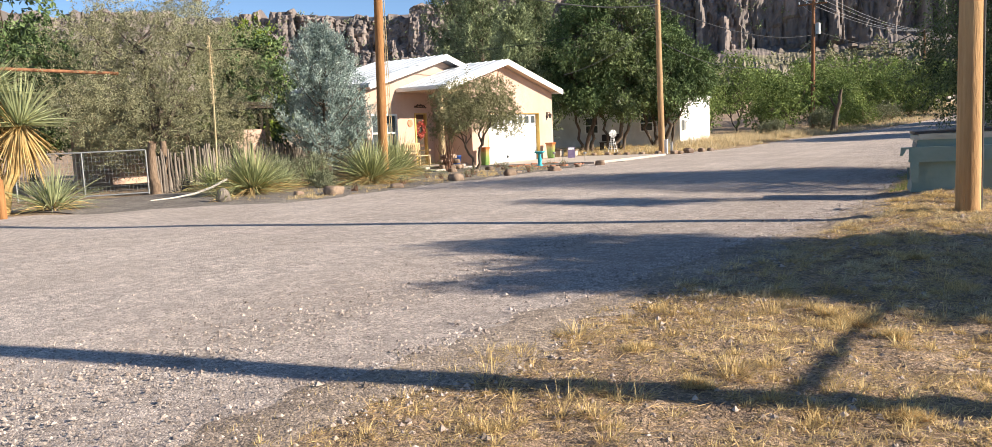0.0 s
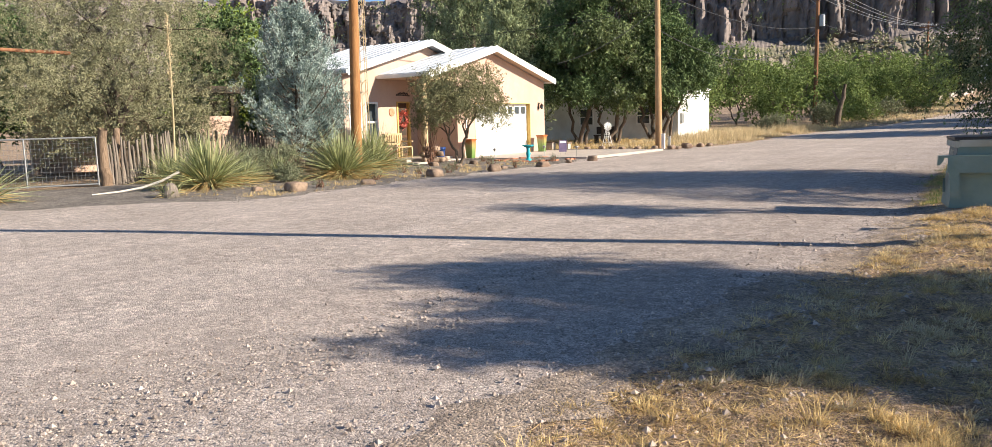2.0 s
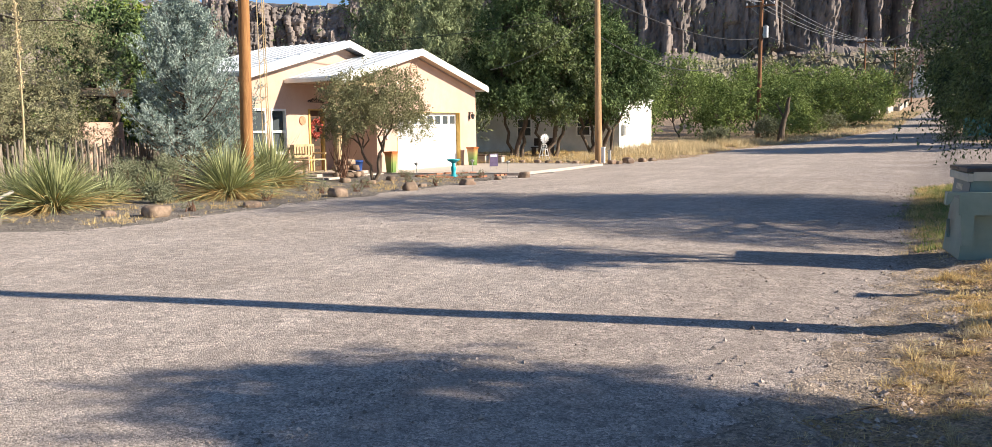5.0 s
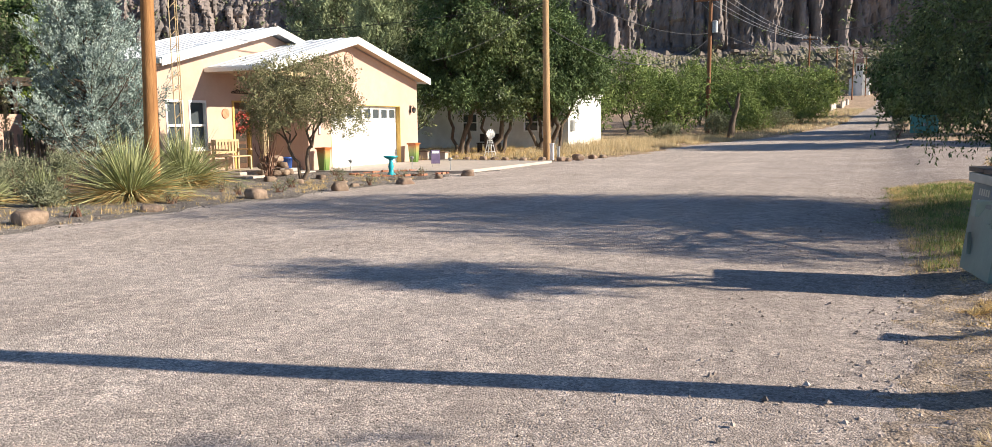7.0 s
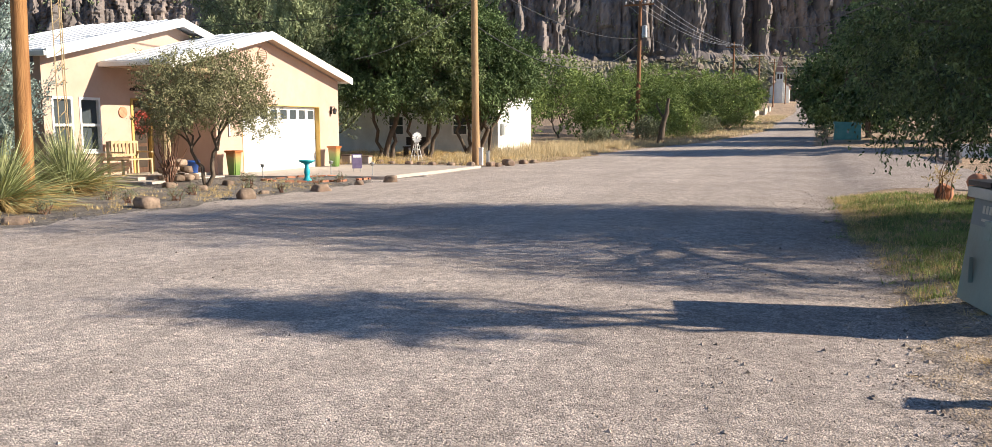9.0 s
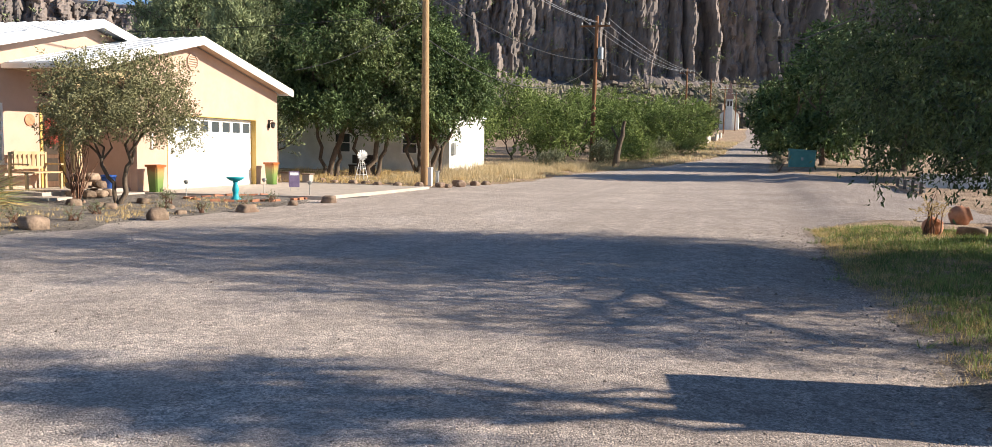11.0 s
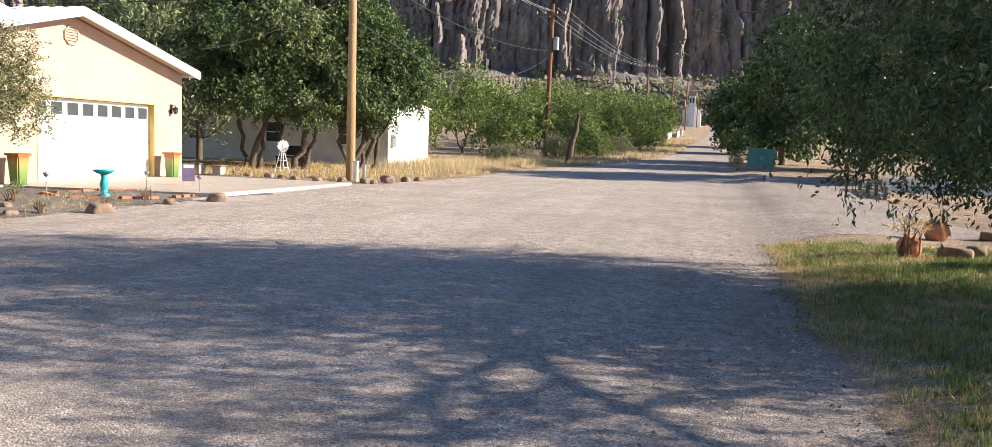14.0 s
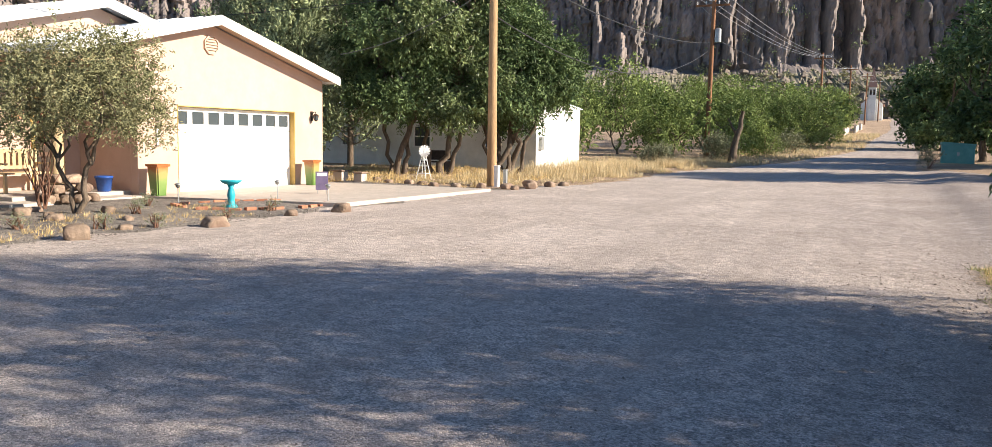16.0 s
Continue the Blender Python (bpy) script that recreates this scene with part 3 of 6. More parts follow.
bm = boxed(-25.6, 34.70 - T, -.2, FX - T - .003, 34.70, 3.10)
hpart("wall", bm, M["stucco"])
# porch beam left of the garage wall
hpart("porch_beam", boxed(FX - .12, 25.8, 3.02, FX + .02, 27.935, 3.17), M["wood"])
# main wing front wall
W1, W2 = (24.09, 24.74), (24.95, 25.64)
def main_z(y):
    return 4.60 - 0.262 * abs(y - 28.45)
for y0, y1, z0, z1 in ((23.85, W1[0], -.2, None), (W1[0], W1[1], -.2, .85), (W1[0], W1[1], 2.3, None), (W1[1], W2[0], -.2, None),
                       (W2[0], W2[1], -.2, .85), (W2[0], W2[1], 2.3, None), (W2[1], 26.72, -.2, None), (26.72, 27.52, 2.32, None), (27.52, 28.45, -.2, None), (28.45, 34.0, -.2, None)):
    top = [(y1, z1), (y0, z1)] if z1 else [(y1, main_z(y1) - .06), (y0, main_z(y0) - .06)]
    b2 = prism([(y0, z0), (y1, z0)] + top, BX - T, BX, "x")
    hpart("wall", b2, M["stucco"])
hpart("wall", boxed(-23.0, 23.85, -.2, BX - T - .003, 23.85 + T, 3.0), M["stucco"])
hpart("wall", boxed(-23.2, 23.85, -.2, -23.003, 34.0, 3.0), M["stucco"])
# near-black panel behind the windows, the rooms' shade put into its colour
hpart("room_shade_panel", boxed(-22.6, 24.1, 0, -22.5, 26.6, 2.6), M["dark_inside"])


def roof_plane(x0, x1, y_ridge, z_ridge, y_eave, z_eave, thick, material, seams=0.41):
    """A sheet-metal roof plane with standing seams that run down the slope."""
    bm = prism([(y_ridge, z_ridge), (y_eave, z_eave), (y_eave, z_eave - thick), (y_ridge, z_ridge - thick)], x0, x1, "x")
    sheet = hpart("roof", bm, material)
    x = x0 + seams / 2
    while x < x1 - 0.1:
        b2 = prism([(y_ridge, z_ridge + .002), (y_eave, z_eave + .002), (y_eave, z_eave + .022), (y_ridge, z_ridge + .022)], x - .011, x + .011, "x")
        bmesh.ops.transform(b2, matrix=HM, verts=b2.verts)
        part("seam", b2, material, sheet)
        x += seams


roof_plane(-26.0, -17.38, 30.12, 4.42, 34.85, 3.26, 0.09, M["roof"])
roof_plane(-21.5, -17.38, 30.117, 4.42, 25.75, 3.29, 0.09, M["roof"])
roof_plane(-23.4, -19.32, 28.45, 4.70, 34.3, 3.17, 0.09, M["roof"])
roof_plane(-23.4, -19.32, 28.447, 4.70, 23.65, 3.42, 0.09, M["roof"])


def rake(x, y_ridge, z_ridge, y_eave, z_eave, h=0.24, t=0.04):
    return prism([(y_ridge, z_ridge + .02), (y_eave, z_eave + .02), (y_eave, z_eave + .02 - h), (y_ridge, z_ridge + .02 - h)], x, x + t, "x")


hpart("fascia", rake(-17.377, 30.12, 4.42, 34.90, 3.25), M["fascia"])
hpart("fascia", rake(-17.377, 30.117, 4.42, 25.70, 3.278), M["fascia"])
hpart("fascia", rake(-19.317, 28.45, 4.70, 34.35, 3.157), M["fascia"])
hpart("fascia", rake(-19.317, 28.447, 4.70, 23.60, 3.407), M["fascia"])
hpart("gutter", boxed(-19.78, 25.62, 3.13, -17.35, 25.745, 3.255, bevel=.02), M["fascia"])
hpart("gutter", boxed(-26.0, 34.855, 3.08, -17.35, 34.96, 3.22, bevel=.02), M["fascia"])
hpart("gutter", boxed(-23.4, 23.54, 3.25, -19.3, 23.645, 3.38, bevel=.02), M["fascia"])
hpart("soffit", prism([(30.12, 4.32), (34.80, 3.17), (34.80, 3.145), (30.12, 4.295)], FX + .004, -17.38, "x"), M["soffit"])
hpart("soffit", prism([(30.11, 4.32), (25.8, 3.20), (25.8, 3.175), (30.11, 4.295)], FX + .004, -17.38, "x"), M["soffit"])
hpart("porch_ceiling", boxed(BX + .003, 25.8, 3.12, FX - .17, 27.937, 3.16), M["soffit"])

# garage door: frame, panels, windows
door = empty("garage_door", 0, 0, 0)
door.parent = house
rx = FX - 0.17
for r in range(4):
    z0 = .02 + r * (DH - .04) / 4
    z1 = z0 + (DH - .04) / 4 - .008
    if r < 3:
        bm = boxed(rx - .05, DY0 + .02, z0, rx, DY1 - .02, z1, bevel=.006)
        for k in range(8):
            w = (DY1 - DY0 - .04) / 8
            box(bm, rx - .01, DY0 + .06 + k * w, z0 + .08, rx + .008, DY0 - .02 + (k + 1) * w, z1 - .08, bevel=.008)
    else:
        bm = bmesh.new()
        w = (DY1 - DY0 - .04) / 8
        box(bm, rx - .05, DY0 + .02, z0, rx, DY1 - .02, z0 + .12)
        box(bm, rx - .05, DY0 + .02, z1 - .10, rx, DY1 - .02, z1)
        for k in range(9):
            yc = DY0 + .02 + k * w
            box(bm, rx - .05, max(yc - .075, DY0 + .02), z0 + .12, rx, min(yc + .075, DY1 - .02), z1 - .10)
    panel = part("panel", bm, M["door_white"], door)
    if r == 3:
        for k in range(8):
            yc = DY0 + .02 + k * w
            part("pane", boxed(rx - .035, yc + .076, z0 + .121, rx - .025, yc + w - .076, z1 - .101), M["glass"], panel)
door.matrix_basis = HM
hpart("door_frame", box(box(boxed(rx - .06, DY0 - .003, 0, FX + .012, DY0 + .018, DH), rx - .06, DY1 - .018, 0, FX + .012, DY1 + .003, DH), rx - .06, DY0, DH - .018, FX + .012, DY1, DH + .003), M["trim_yellow"])
hpart("garage_floor", boxed(-27, 28.17, -.15, FX - .005, 34.47, .10), M["concrete"])

# windows of the main wing
for y0, y1 in (W1, W2):
    fr = bmesh.new()
    for q in ((y0, .85, y0 + .06, 2.3), (y1 - .06, .85, y1, 2.3), (y0 + .06, .85, y1 - .06, .92), (y0 + .06, 2.23, y1 - .06, 2.3), (y0 + .06, 1.53, y1 - .06, 1.60)):
        box(fr, BX - .12, q[0], q[1], BX + .02, q[2], q[3])
    win = hpart("window", fr, M["white_paint"])
    for z0, z1 in ((.92, 1.53), (1.60, 2.23)):
        part("pane", boxed(BX - .08 - FX, y0 + .06 - 30.12, z0, BX - .07 - FX, y1 - .06 - 30.12, z1), M["glass"], win)
    hpart("sill", boxed(BX, y0 - .06, .80, BX + .07, y1 + .06, .848, bevel=.008), M["white_paint"])
# front door
fd = hpart("front_door", boxed(BX - .14, 26.80, .2, BX - .09, 27.44, 2.27, bevel=.004), M["brown_door"])
for z0, z1 in ((.35, .95), (1.05, 2.05)):
    part("panel", boxed(BX - .092 - FX, 26.88 - 30.12, z0, BX - .078 - FX, 27.36 - 30.12, z1, bevel=.01), M["dark_inside"], fd)
hpart("door_frame", box(box(boxed(BX - .15, 26.72, .2, BX + .03, 26.80, 2.32), BX - .15, 27.44, .2, BX + .03, 27.52, 2.32), BX - .15, 26.80, 2.27, BX + .03, 27.44, 2.32), M["trim_yellow"])

# slabs
drive = tagged(part("driveway", prism([(FX + .0, 27.74), (-12.9, 28.9), (-12.6, 35.6), (FX + .0, 35.1)], -.12, .105), M["concrete"]), "pale concrete garage driveway", "driveway", kind="structure")
porch = tagged(part("porch_slab", boxed(BX + .003, 25.1, -.1, FX - .25, 27.935, .2, bevel=.02), M["concrete"]), "pale concrete porch slab", "porch", kind="structure")
walkway = tagged(part("walkway", prism([(-19.0, 24.2), (FX + .4, 24.6), (FX + .4, 27.73), (FX - .245, 27.73), (FX - .245, 25.09), (-19.0, 25.09)], -.1, .115), M["concrete"]), "pale concrete walkway to the porch", "walkway", kind="structure")

# ---- white stucco building beyond the trees ----
bldg = empty("white_building", -16.6, 51.0, 0.05)
tagged(bldg, "low white stucco building behind the trees", "house")
SX = 0.0
part("wall", prism([(-2.7, -.3), (2.9, -.3), (2.9, 3.0), (.1, 3.22), (-2.7, 3.0)], -.25, 0, "x"), M["white_stucco"], bldg)
bm = bmesh.new()
holes = [(-2.6, -1.7), (-6.4, -5.4), (-10.6, -9.6)]
x = -.25
for a, b in reversed(sorted(holes)):
    box(bm, b, -2.7, -.3, x, -2.45, 3.0)
    box(bm, a, -2.7, -.3, b, -2.45, 1.0)
    box(bm, a, -2.7, 2.05, b, -2.45, 3.0)
    x = a
box(bm, -18, -2.7, -.3, x, -2.45, 3.0)
part("wall", bm, M["white_stucco"], bldg)
for a, b in holes:
    fr = bmesh.new()
    for q in ((a, 1.0, a + .07, 2.05), (b - .07, 1.0, b, 2.05), (a + .07, 1.0, b - .07, 1.07), (a + .07, 1.98, b - .07, 2.05), (a + .07, 1.5, b - .07, 1.55)):
        box(fr, q[0], -2.73, q[1], q[2], -2.55, q[3])
    win = part("window", fr, M["white_paint"], bldg)
    part("pane", boxed(a + .07, -2.63, 1.07, b - .07, -2.62, 1.98), M["glass"], win)
part("wall", boxed(-18, 2.65, -.3, -.253, 2.9, 3.0), M["white_stucco"], bldg)
part("wall", boxed(-18.2, -2.7, -.3, -18.003, 2.9, 3.0), M["white_stucco"], bldg)
part("roof", prism([(-2.9, 2.99), (.1, 3.24), (3.1, 2.99), (3.1, 3.05), (.1, 3.31), (-2.9, 3.05)], -18.4, .06, "x"), M["roof"], bldg)
part("meter_box", boxed(.003, -2.4, 1.0, .14, -2.05, 1.6, bevel=.02), M["galv"], bldg)

# ---- the neighbouring porch behind the fence ----
nb = empty("neighbouring_porch", -26.5, 20.2, 0)
tagged(nb, "low peach house wing with a dark covered porch", "house")
part("wall", boxed(2.0, -2.2, -.2, 2.25, 2.7, 1.95, bevel=.03), M["stucco"], nb)
part("wall", boxed(-3.0, -2.2, -.2, -2.8, 2.7, 2.74), M["stucco"], nb)
part("roof", boxed(-3.2, -2.4, 2.75, 2.6, 2.85, 3.0, bevel=.02), M["dark_inside"], nb)
for yy0 in (-2.1, 0.3, 2.5):
    part("post", boxed(2.05, yy0, 1.95, 2.2, yy0 + .15, 2.75), M["dark_inside"], nb)

# ---- utility poles ----


def utility_pole(x, y, h, r, material, label, arm=True, lean=(0, 0)):
    root = empty("utility_pole", x, y, gz(x, y))
    hh = np.array([-.15, .3, h * .3, h * .6, h])
    pts = np.stack([lean[0] * hh / h, lean[1] * hh / h, hh], 1)
    v, f = tube_arrays(pts, np.array([r * 1.08, r * 1.03, r * .93, r * .83, r * .7]), 18)
    part_np("pole", v, f, material, root, shade=True)
    part("cap", lathe([(r * .7, h - .01), (r * .5, h + .03)], 12, lean), M["grey_wood"], root)
    if arm:
        a = boxed(-1.05, -.06, h - .75, 1.05, .06, h - .63, bevel=.01)
        part("crossarm", a, M["pole_dark"], root)
        for ax in (-.95, -.4, .4, .95):
            part("insulator", lathe([(.02, h - .63), (.02, h - .55), (.05, h - .53), (.045, h - .45), (.02, h - .42)], 10, (ax, 0)), M["white_paint"], root)
        v, f = join_arrays([tube_arrays([(s * .75, -.02, h - .70), (0.02 * s, -.05, h - 1.35)], [.018, .018], 6) for s in (-1, 1)])
        part_np("brace", v, f, M["galv"], root)
    return tagged(root, label, "utility pole", "utility poles")


POLES = [(-15.4, 19.55, 9.5), (-13.7, 37.9, 9.6), (-12.9, 67.3, 10.2), (-10.7, 126, 10.2), (-8.9, 160, 10.2), (-7.4, 195, 10.2), (-5.6, 235, 10.2)]
p0 = utility_pole(0.33, 12.14, 10.0, .135, M["pole_sunlit"], "orange-brown pine utility pole beside the dumpster", arm=False)
part_np("conduit", *tube_arrays([(.13, .13, -.1), (.13, .13, 3), (.12, .12, 6.5)], [.022, .022, .022], 8), M["wire"], p0, "black cable conduit")
p1 = utility_pole(4.6, 5.75, 9.5, .15, M["pole"], "pine utility pole on the dry grass verge", arm=False)
# unseen rail, added only for the thin shadow it throws across the verge
part_np("cross_rail", *tube_arrays([(0, .1, 2.1), (.08, 1.2, 2.12), (.15, 2.8, 2.1)], [.032, .032, .028], 10), M["grey_wood"], p1, "weathered wooden cross rail")
utility_pole(*POLES[0][:2], 9.5, .148, M["pole"], "orange-brown pine utility pole among sotol plants", arm=False, lean=(.2, .15))
utility_pole(*POLES[1][:2], 9.6, .15, M["pole_tan"], "pale tan pine utility pole by the driveway", arm=False, lean=(-.05, 0))
p3 = utility_pole(*POLES[2][:2], 10.2, .165, M["pole_dark"], "dark reddish utility pole with crossarm and transformer", lean=(.1, 0))
part("transformer", lathe([(.02, 7.2), (.2, 7.22), (.2, 8.0), (.12, 8.08), (.02, 8.1)], 16, (.42, -.05)), M["galv"], p3, "grey transformer can")
part("bracket", boxed(.08, -.06, 7.4, .3, .0, 7.5), M["galv"], p3)
for x, y, h in POLES[3:]:
    utility_pole(x, y, h, .15, M["pole_dark"], "weathered utility pole beside the far road")


def cable(a, b, sag, r, material, label, n=24):
    t = np.linspace(0, 1, n)[:, None]
    a, b = np.asarray(a, float), np.asarray(b, float)
    p = a + (b - a) * t
    p[:, 2] -= sag * 4 * t[:, 0] * (1 - t[:, 0])
    return tagged(part_np("overhead_cable", *tube_arrays(p, np.full(n, r), 5), material), label, "cable", "overhead cables")


def top_of(i, dz=0.0, dx=0.0):
    x, y, h = POLES[i]
    return (x + dx, y, gz(x, y) + h + dz)


for i, (a, b) in enumerate(zip(range(0, 6), range(1, 7))):
    for dx in ((-.9, -.35, .4, .95) if a >= 2 else (-.1, .12)):
        cable(top_of(a, -.2, dx), top_of(b, -.2 if b < 2 else -.4, dx if b >= 2 else dx * .2), .5 + .25 * (a > 1), .017, M["wire_light"], "bare aluminium overhead power line")
    cable(top_of(a, -2.6), top_of(b, -2.6 if b != 2 else -3.0), .7, .022, M["wire"], "black overhead telephone cable")
cable(top_of(1, -3.3), (-17.0, 34.45, 3.9), .35, .012, M["wire"], "black service drop to the house")
cable(top_of(1, -3.4), (-40, 36, 6.2), .5, .012, M["wire"], "black overhead telephone cable")
cable(top_of(1, -4.3), (-13.0, 67.0, 7.2), 1.6, .02, M["wire"], "black sagging overhead telephone cable")
cable(top_of(0, -.3), (-60, 12, 8.5), .8, .014, M["wire"], "black overhead cable over the yard")
cable(top_of(0, -1.2), (-60, 10, 6.6), .9, .014, M["wire"], "black overhead cable over the yard")
cable(top_of(0, -.3), (0.35, 12.1, 9.8), .3, .014, M["wire"], "black overhead cable across the road")
cable((4.6, 5.75, 9.2), (0.35, 12.1, 9.6), .15, .014, M["wire"], "black overhead cable across the verge")

# ---- cliffs ----


def cliff(name, pts, base, top, depth, seed, label, nu=620, nv=90):
    """A columnar rock wall along a bent line, standing above its own talus slope."""
    pts = np.asarray(pts, float)
    base, top = np.asarray(base, float), np.asarray(top, float)
    seg = np.r_[0, np.cumsum(np.linalg.norm(np.diff(pts, axis=0), axis=1))]
    L = seg[-1]
    s = np.linspace(0, L, nu)
    px, py = np.interp(s, seg, pts[:, 0]), np.interp(s, seg, pts[:, 1])
    bz, tz = np.interp(s, seg, base), np.interp(s, seg, top)
    tx, ty = np.gradient(px), np.gradient(py)
    q = np.hypot(tx, ty)
    nx, ny = ty / q, -tx / q
    rng = np.random.default_rng(seed)
    # columns: cells of uneven width, each bulging forward and set back at random
    edges = np.cumsum(rng.uniform(2.0, 5.6, 400))
    cell = np.searchsorted(edges, s)
    set_all = rng.uniform(-1.8, 1.8, 401) 
    spire = (rng.uniform(0, 1, 401) < .2) * rng.uniform(4, 9, 401)
    spire_top = rng.uniform(.2, .8, 401)
    ctop = rng.uniform(-2.6, 1.6, 401)[cell]
    hp_all = rng.choice([.35, .55, .7, .85, 1.2, 1.3], 401) + rng.uniform(-.08, .08, 401)
    edges2 = np.cumsum(rng.uniform(.9, 3.2, 1200))
    table = rng.uniform(-1.0, 1.0, (401, 9))
    table2 = rng.uniform(-.6, .6, (1201, 16))
    big = 7 * np.sin(s * .042 + seed) + 3.5 * np.sin(s * .11 + 2) + 1.2 * np.sin(s * .26 + seed)
    v = np.linspace(0, 1, nv)
    S, V = np.meshgrid(np.arange(nu), v)
    out = np.zeros((nv, nu))
    Z = np.zeros((nv, nu))
    tal, wall = 0.30, 0.86
    for k, vv in enumerate(v):
        if vv < tal:                      # talus, from far out up to the foot
            t = vv / tal
            out[k] = 110 * (1 - t) + 2 * rng.normal(size=nu) * (1 - abs(2 * t - 1)) + 5 * np.sin(s * .07 + 6 * t) + (big * .55 + 2) * t ** 2
            Z[k] = -2 + (bz + 2) * t ** 1.5 + 1.3 * np.sin(s * .3 + t * 14) * t * (1 - t) * 3
        elif vv < wall:
            t = (vv - tal) / (wall - tal)
            sw = np.clip(s + .7 * np.sin(t * 6.3 + s * .06) + .5 * np.sin(t * 15 + s * .21), 0, L)
            c1 = np.searchsorted(edges, sw)
            a1, b1 = np.r_[0, edges][c1], edges[c1]
            round1 = 2.0 * np.sqrt(np.clip(1 - ((sw - a1) / (b1 - a1) * 2 - 1) ** 2, 0, 1))
            c2 = np.searchsorted(edges2, sw)
            a2, b2 = np.r_[0, edges2][c2], edges2[c2]
            round2 = .95 * np.sqrt(np.clip(1 - ((sw - a2) / (b2 - a2) * 2 - 1) ** 2, 0, 1))
            taper = 1 - 0.9 * smooth(.82, 1.0, t + .1 * np.sin(c1 * 2.3))
            step = table[c1, np.clip((t * 6 + .9 * np.sin(c1 * 3.1) + 1).astype(int), 0, 8)]
            crack = table2[c2, np.clip((t * 13 + np.sin(c2 * 2.1) + 1).astype(int), 0, 15)]
            out[k] = (round1 + set_all[c1] * (0.6 + .4 * np.sin(t * 5 + c1))) * taper + round2 + step + crack + spire[c1] * round1 / 2 * (1 - smooth(spire_top[c1] - .06, spire_top[c1], t)) \
                - 3.2 * smooth(hp_all[c1] - .07, hp_all[c1], t) + big * .55 - 6.5 * t + .25 * rng.normal(size=nu)
            Z[k] = bz + (tz + ctop - bz) * t
        else:
            t = (vv - wall) / (1 - wall)
            out[k] = big * .55 - 8 - depth * t
            Z[k] = tz + ctop * (1 - t) + 7 * t + 1.2 * np.sin(s * .5 + t * 9)
    X = px[None] + nx[None] * out
    Y = py[None] + ny[None] * out
    vs = np.stack([X, Y, Z], -1).reshape(-1, 3)
    i = (np.arange(nv - 1)[:, None] * nu + np.arange(nu - 1)[None]).ravel()
    ff = np.stack([i, i + 1, i + nu + 1, i + nu], 1)
    me = mesh_np(name, vs, ff, M["cliff"], False)
    me.materials.append(M["slope"])
    row = np.repeat(np.arange(nv - 1), nu - 1)
    me.polygons.foreach_set("material_index", (row < int(tal * (nv - 1)) - 1).astype(np.int32))
    wallv = np.stack([X, Y, Z], -1)[int(tal * nv):int(wall * nv)].reshape(-1, 3)
    at = wallv[rng.integers(0, len(wallv), 700)]
    d = rng.normal(size=(700 * 7, 3))
    v2, f2 = sprays(rng, np.repeat(at, 7, 0) + d * [.8, .8, .5] + [0, -.5, .4], d, 3, .7, .9, .5, .1)
    tagged(part_np("cliff_scrub", v2, f2, M["leaf_conifer"]), "scattered green scrub on the ledges of the cliff", "scrub", kind="stuff")
    return tagged(new(name, me), label, "cliff", kind="structure")


cliff("backdrop_cliff", [(-420, 90), (-300, 190), (-215, 262), (-130, 300), (-40, 330), (60, 372), (190, 405), (300, 430)],
      [20, 22, 24, 27, 30, 28, 20, 14], [58, 56, 52, 66, 92, 88, 52, 34], 60, 3, "brown columnar rhyolite cliff above a talus slope", 1250, 84)

# ---- large trees ----
R = np.random.default_rng
tree("pecan_tree", 3.6, 23.0, [(0, 0, -.2, -.1, 2.0, .14)],
     [(-1.6, -1.2, 3.4, 2.0, 2.0, 1.7), (-3.2, -.4, 2.5, 1.7, 1.9, 1.35), (-3.4, .2, 3.7, 1.6, 1.6, 1.4), (-2.6, -2.2, 2.2, 1.5, 1.5, 1.3), (-1.2, -3.0, 3.0, 1.9, 1.6, 1.7),
      (-1.6, .3, 5.0, 2.2, 1.9, 1.6), (.6, -.8, 6.0, 2.3, 2.2, 1.7), (1.2, -2.8, 3.6, 2.2, 1.8, 1.8), (2.6, .2, 4.4, 2.4, 2.2, 2.0), (.8, .9, 4.0, 2.4, 1.7, 1.8),
      (-2.4, -.8, 4.8, 1.9, 1.9, 1.4), (-1.8, 1.0, 3.0, 2.0, 1.5, 1.5), (0.2, -2.0, 1.9, 1.7, 1.5, 1.2), (2.6, -2.2, 2.4, 1.8, 1.6, 1.4), (-3.6, -.6, 1.95, 1.3, 1.4, .9), (-2.4, -.2, 1.8, 1.4, 1.3, .8), (-.9, -1.5, 1.9, 1.6, 1.5, .95), (-4.0, -.4, 2.7, 1.2, 1.3, 1.1),
      # first three lobes here are out of view, added to cast shade on the road
      (1.3, -4.3, 3.7, 1.2, .5, .65), (2.9, -4.5, 3.9, 1.2, .45, .6), (.5, -4.8, 3.3, .8, .4, .45), (.6, -1.0, 2.2, 1.8, 1.6, 1.1), (2.4, -1.2, 2.3, 1.8, 1.6, 1.2), (-1.5, -.8, 2.6, 1.6, 1.5, 1.2)],
     M["leaf_pecan"], M["bark_grey"], 9200, 17, .42, .085, .031, "large dark green pecan tree overhanging the road edge", 11, droop=.55, gap=.35, shell=.42, twig_limbs=1)
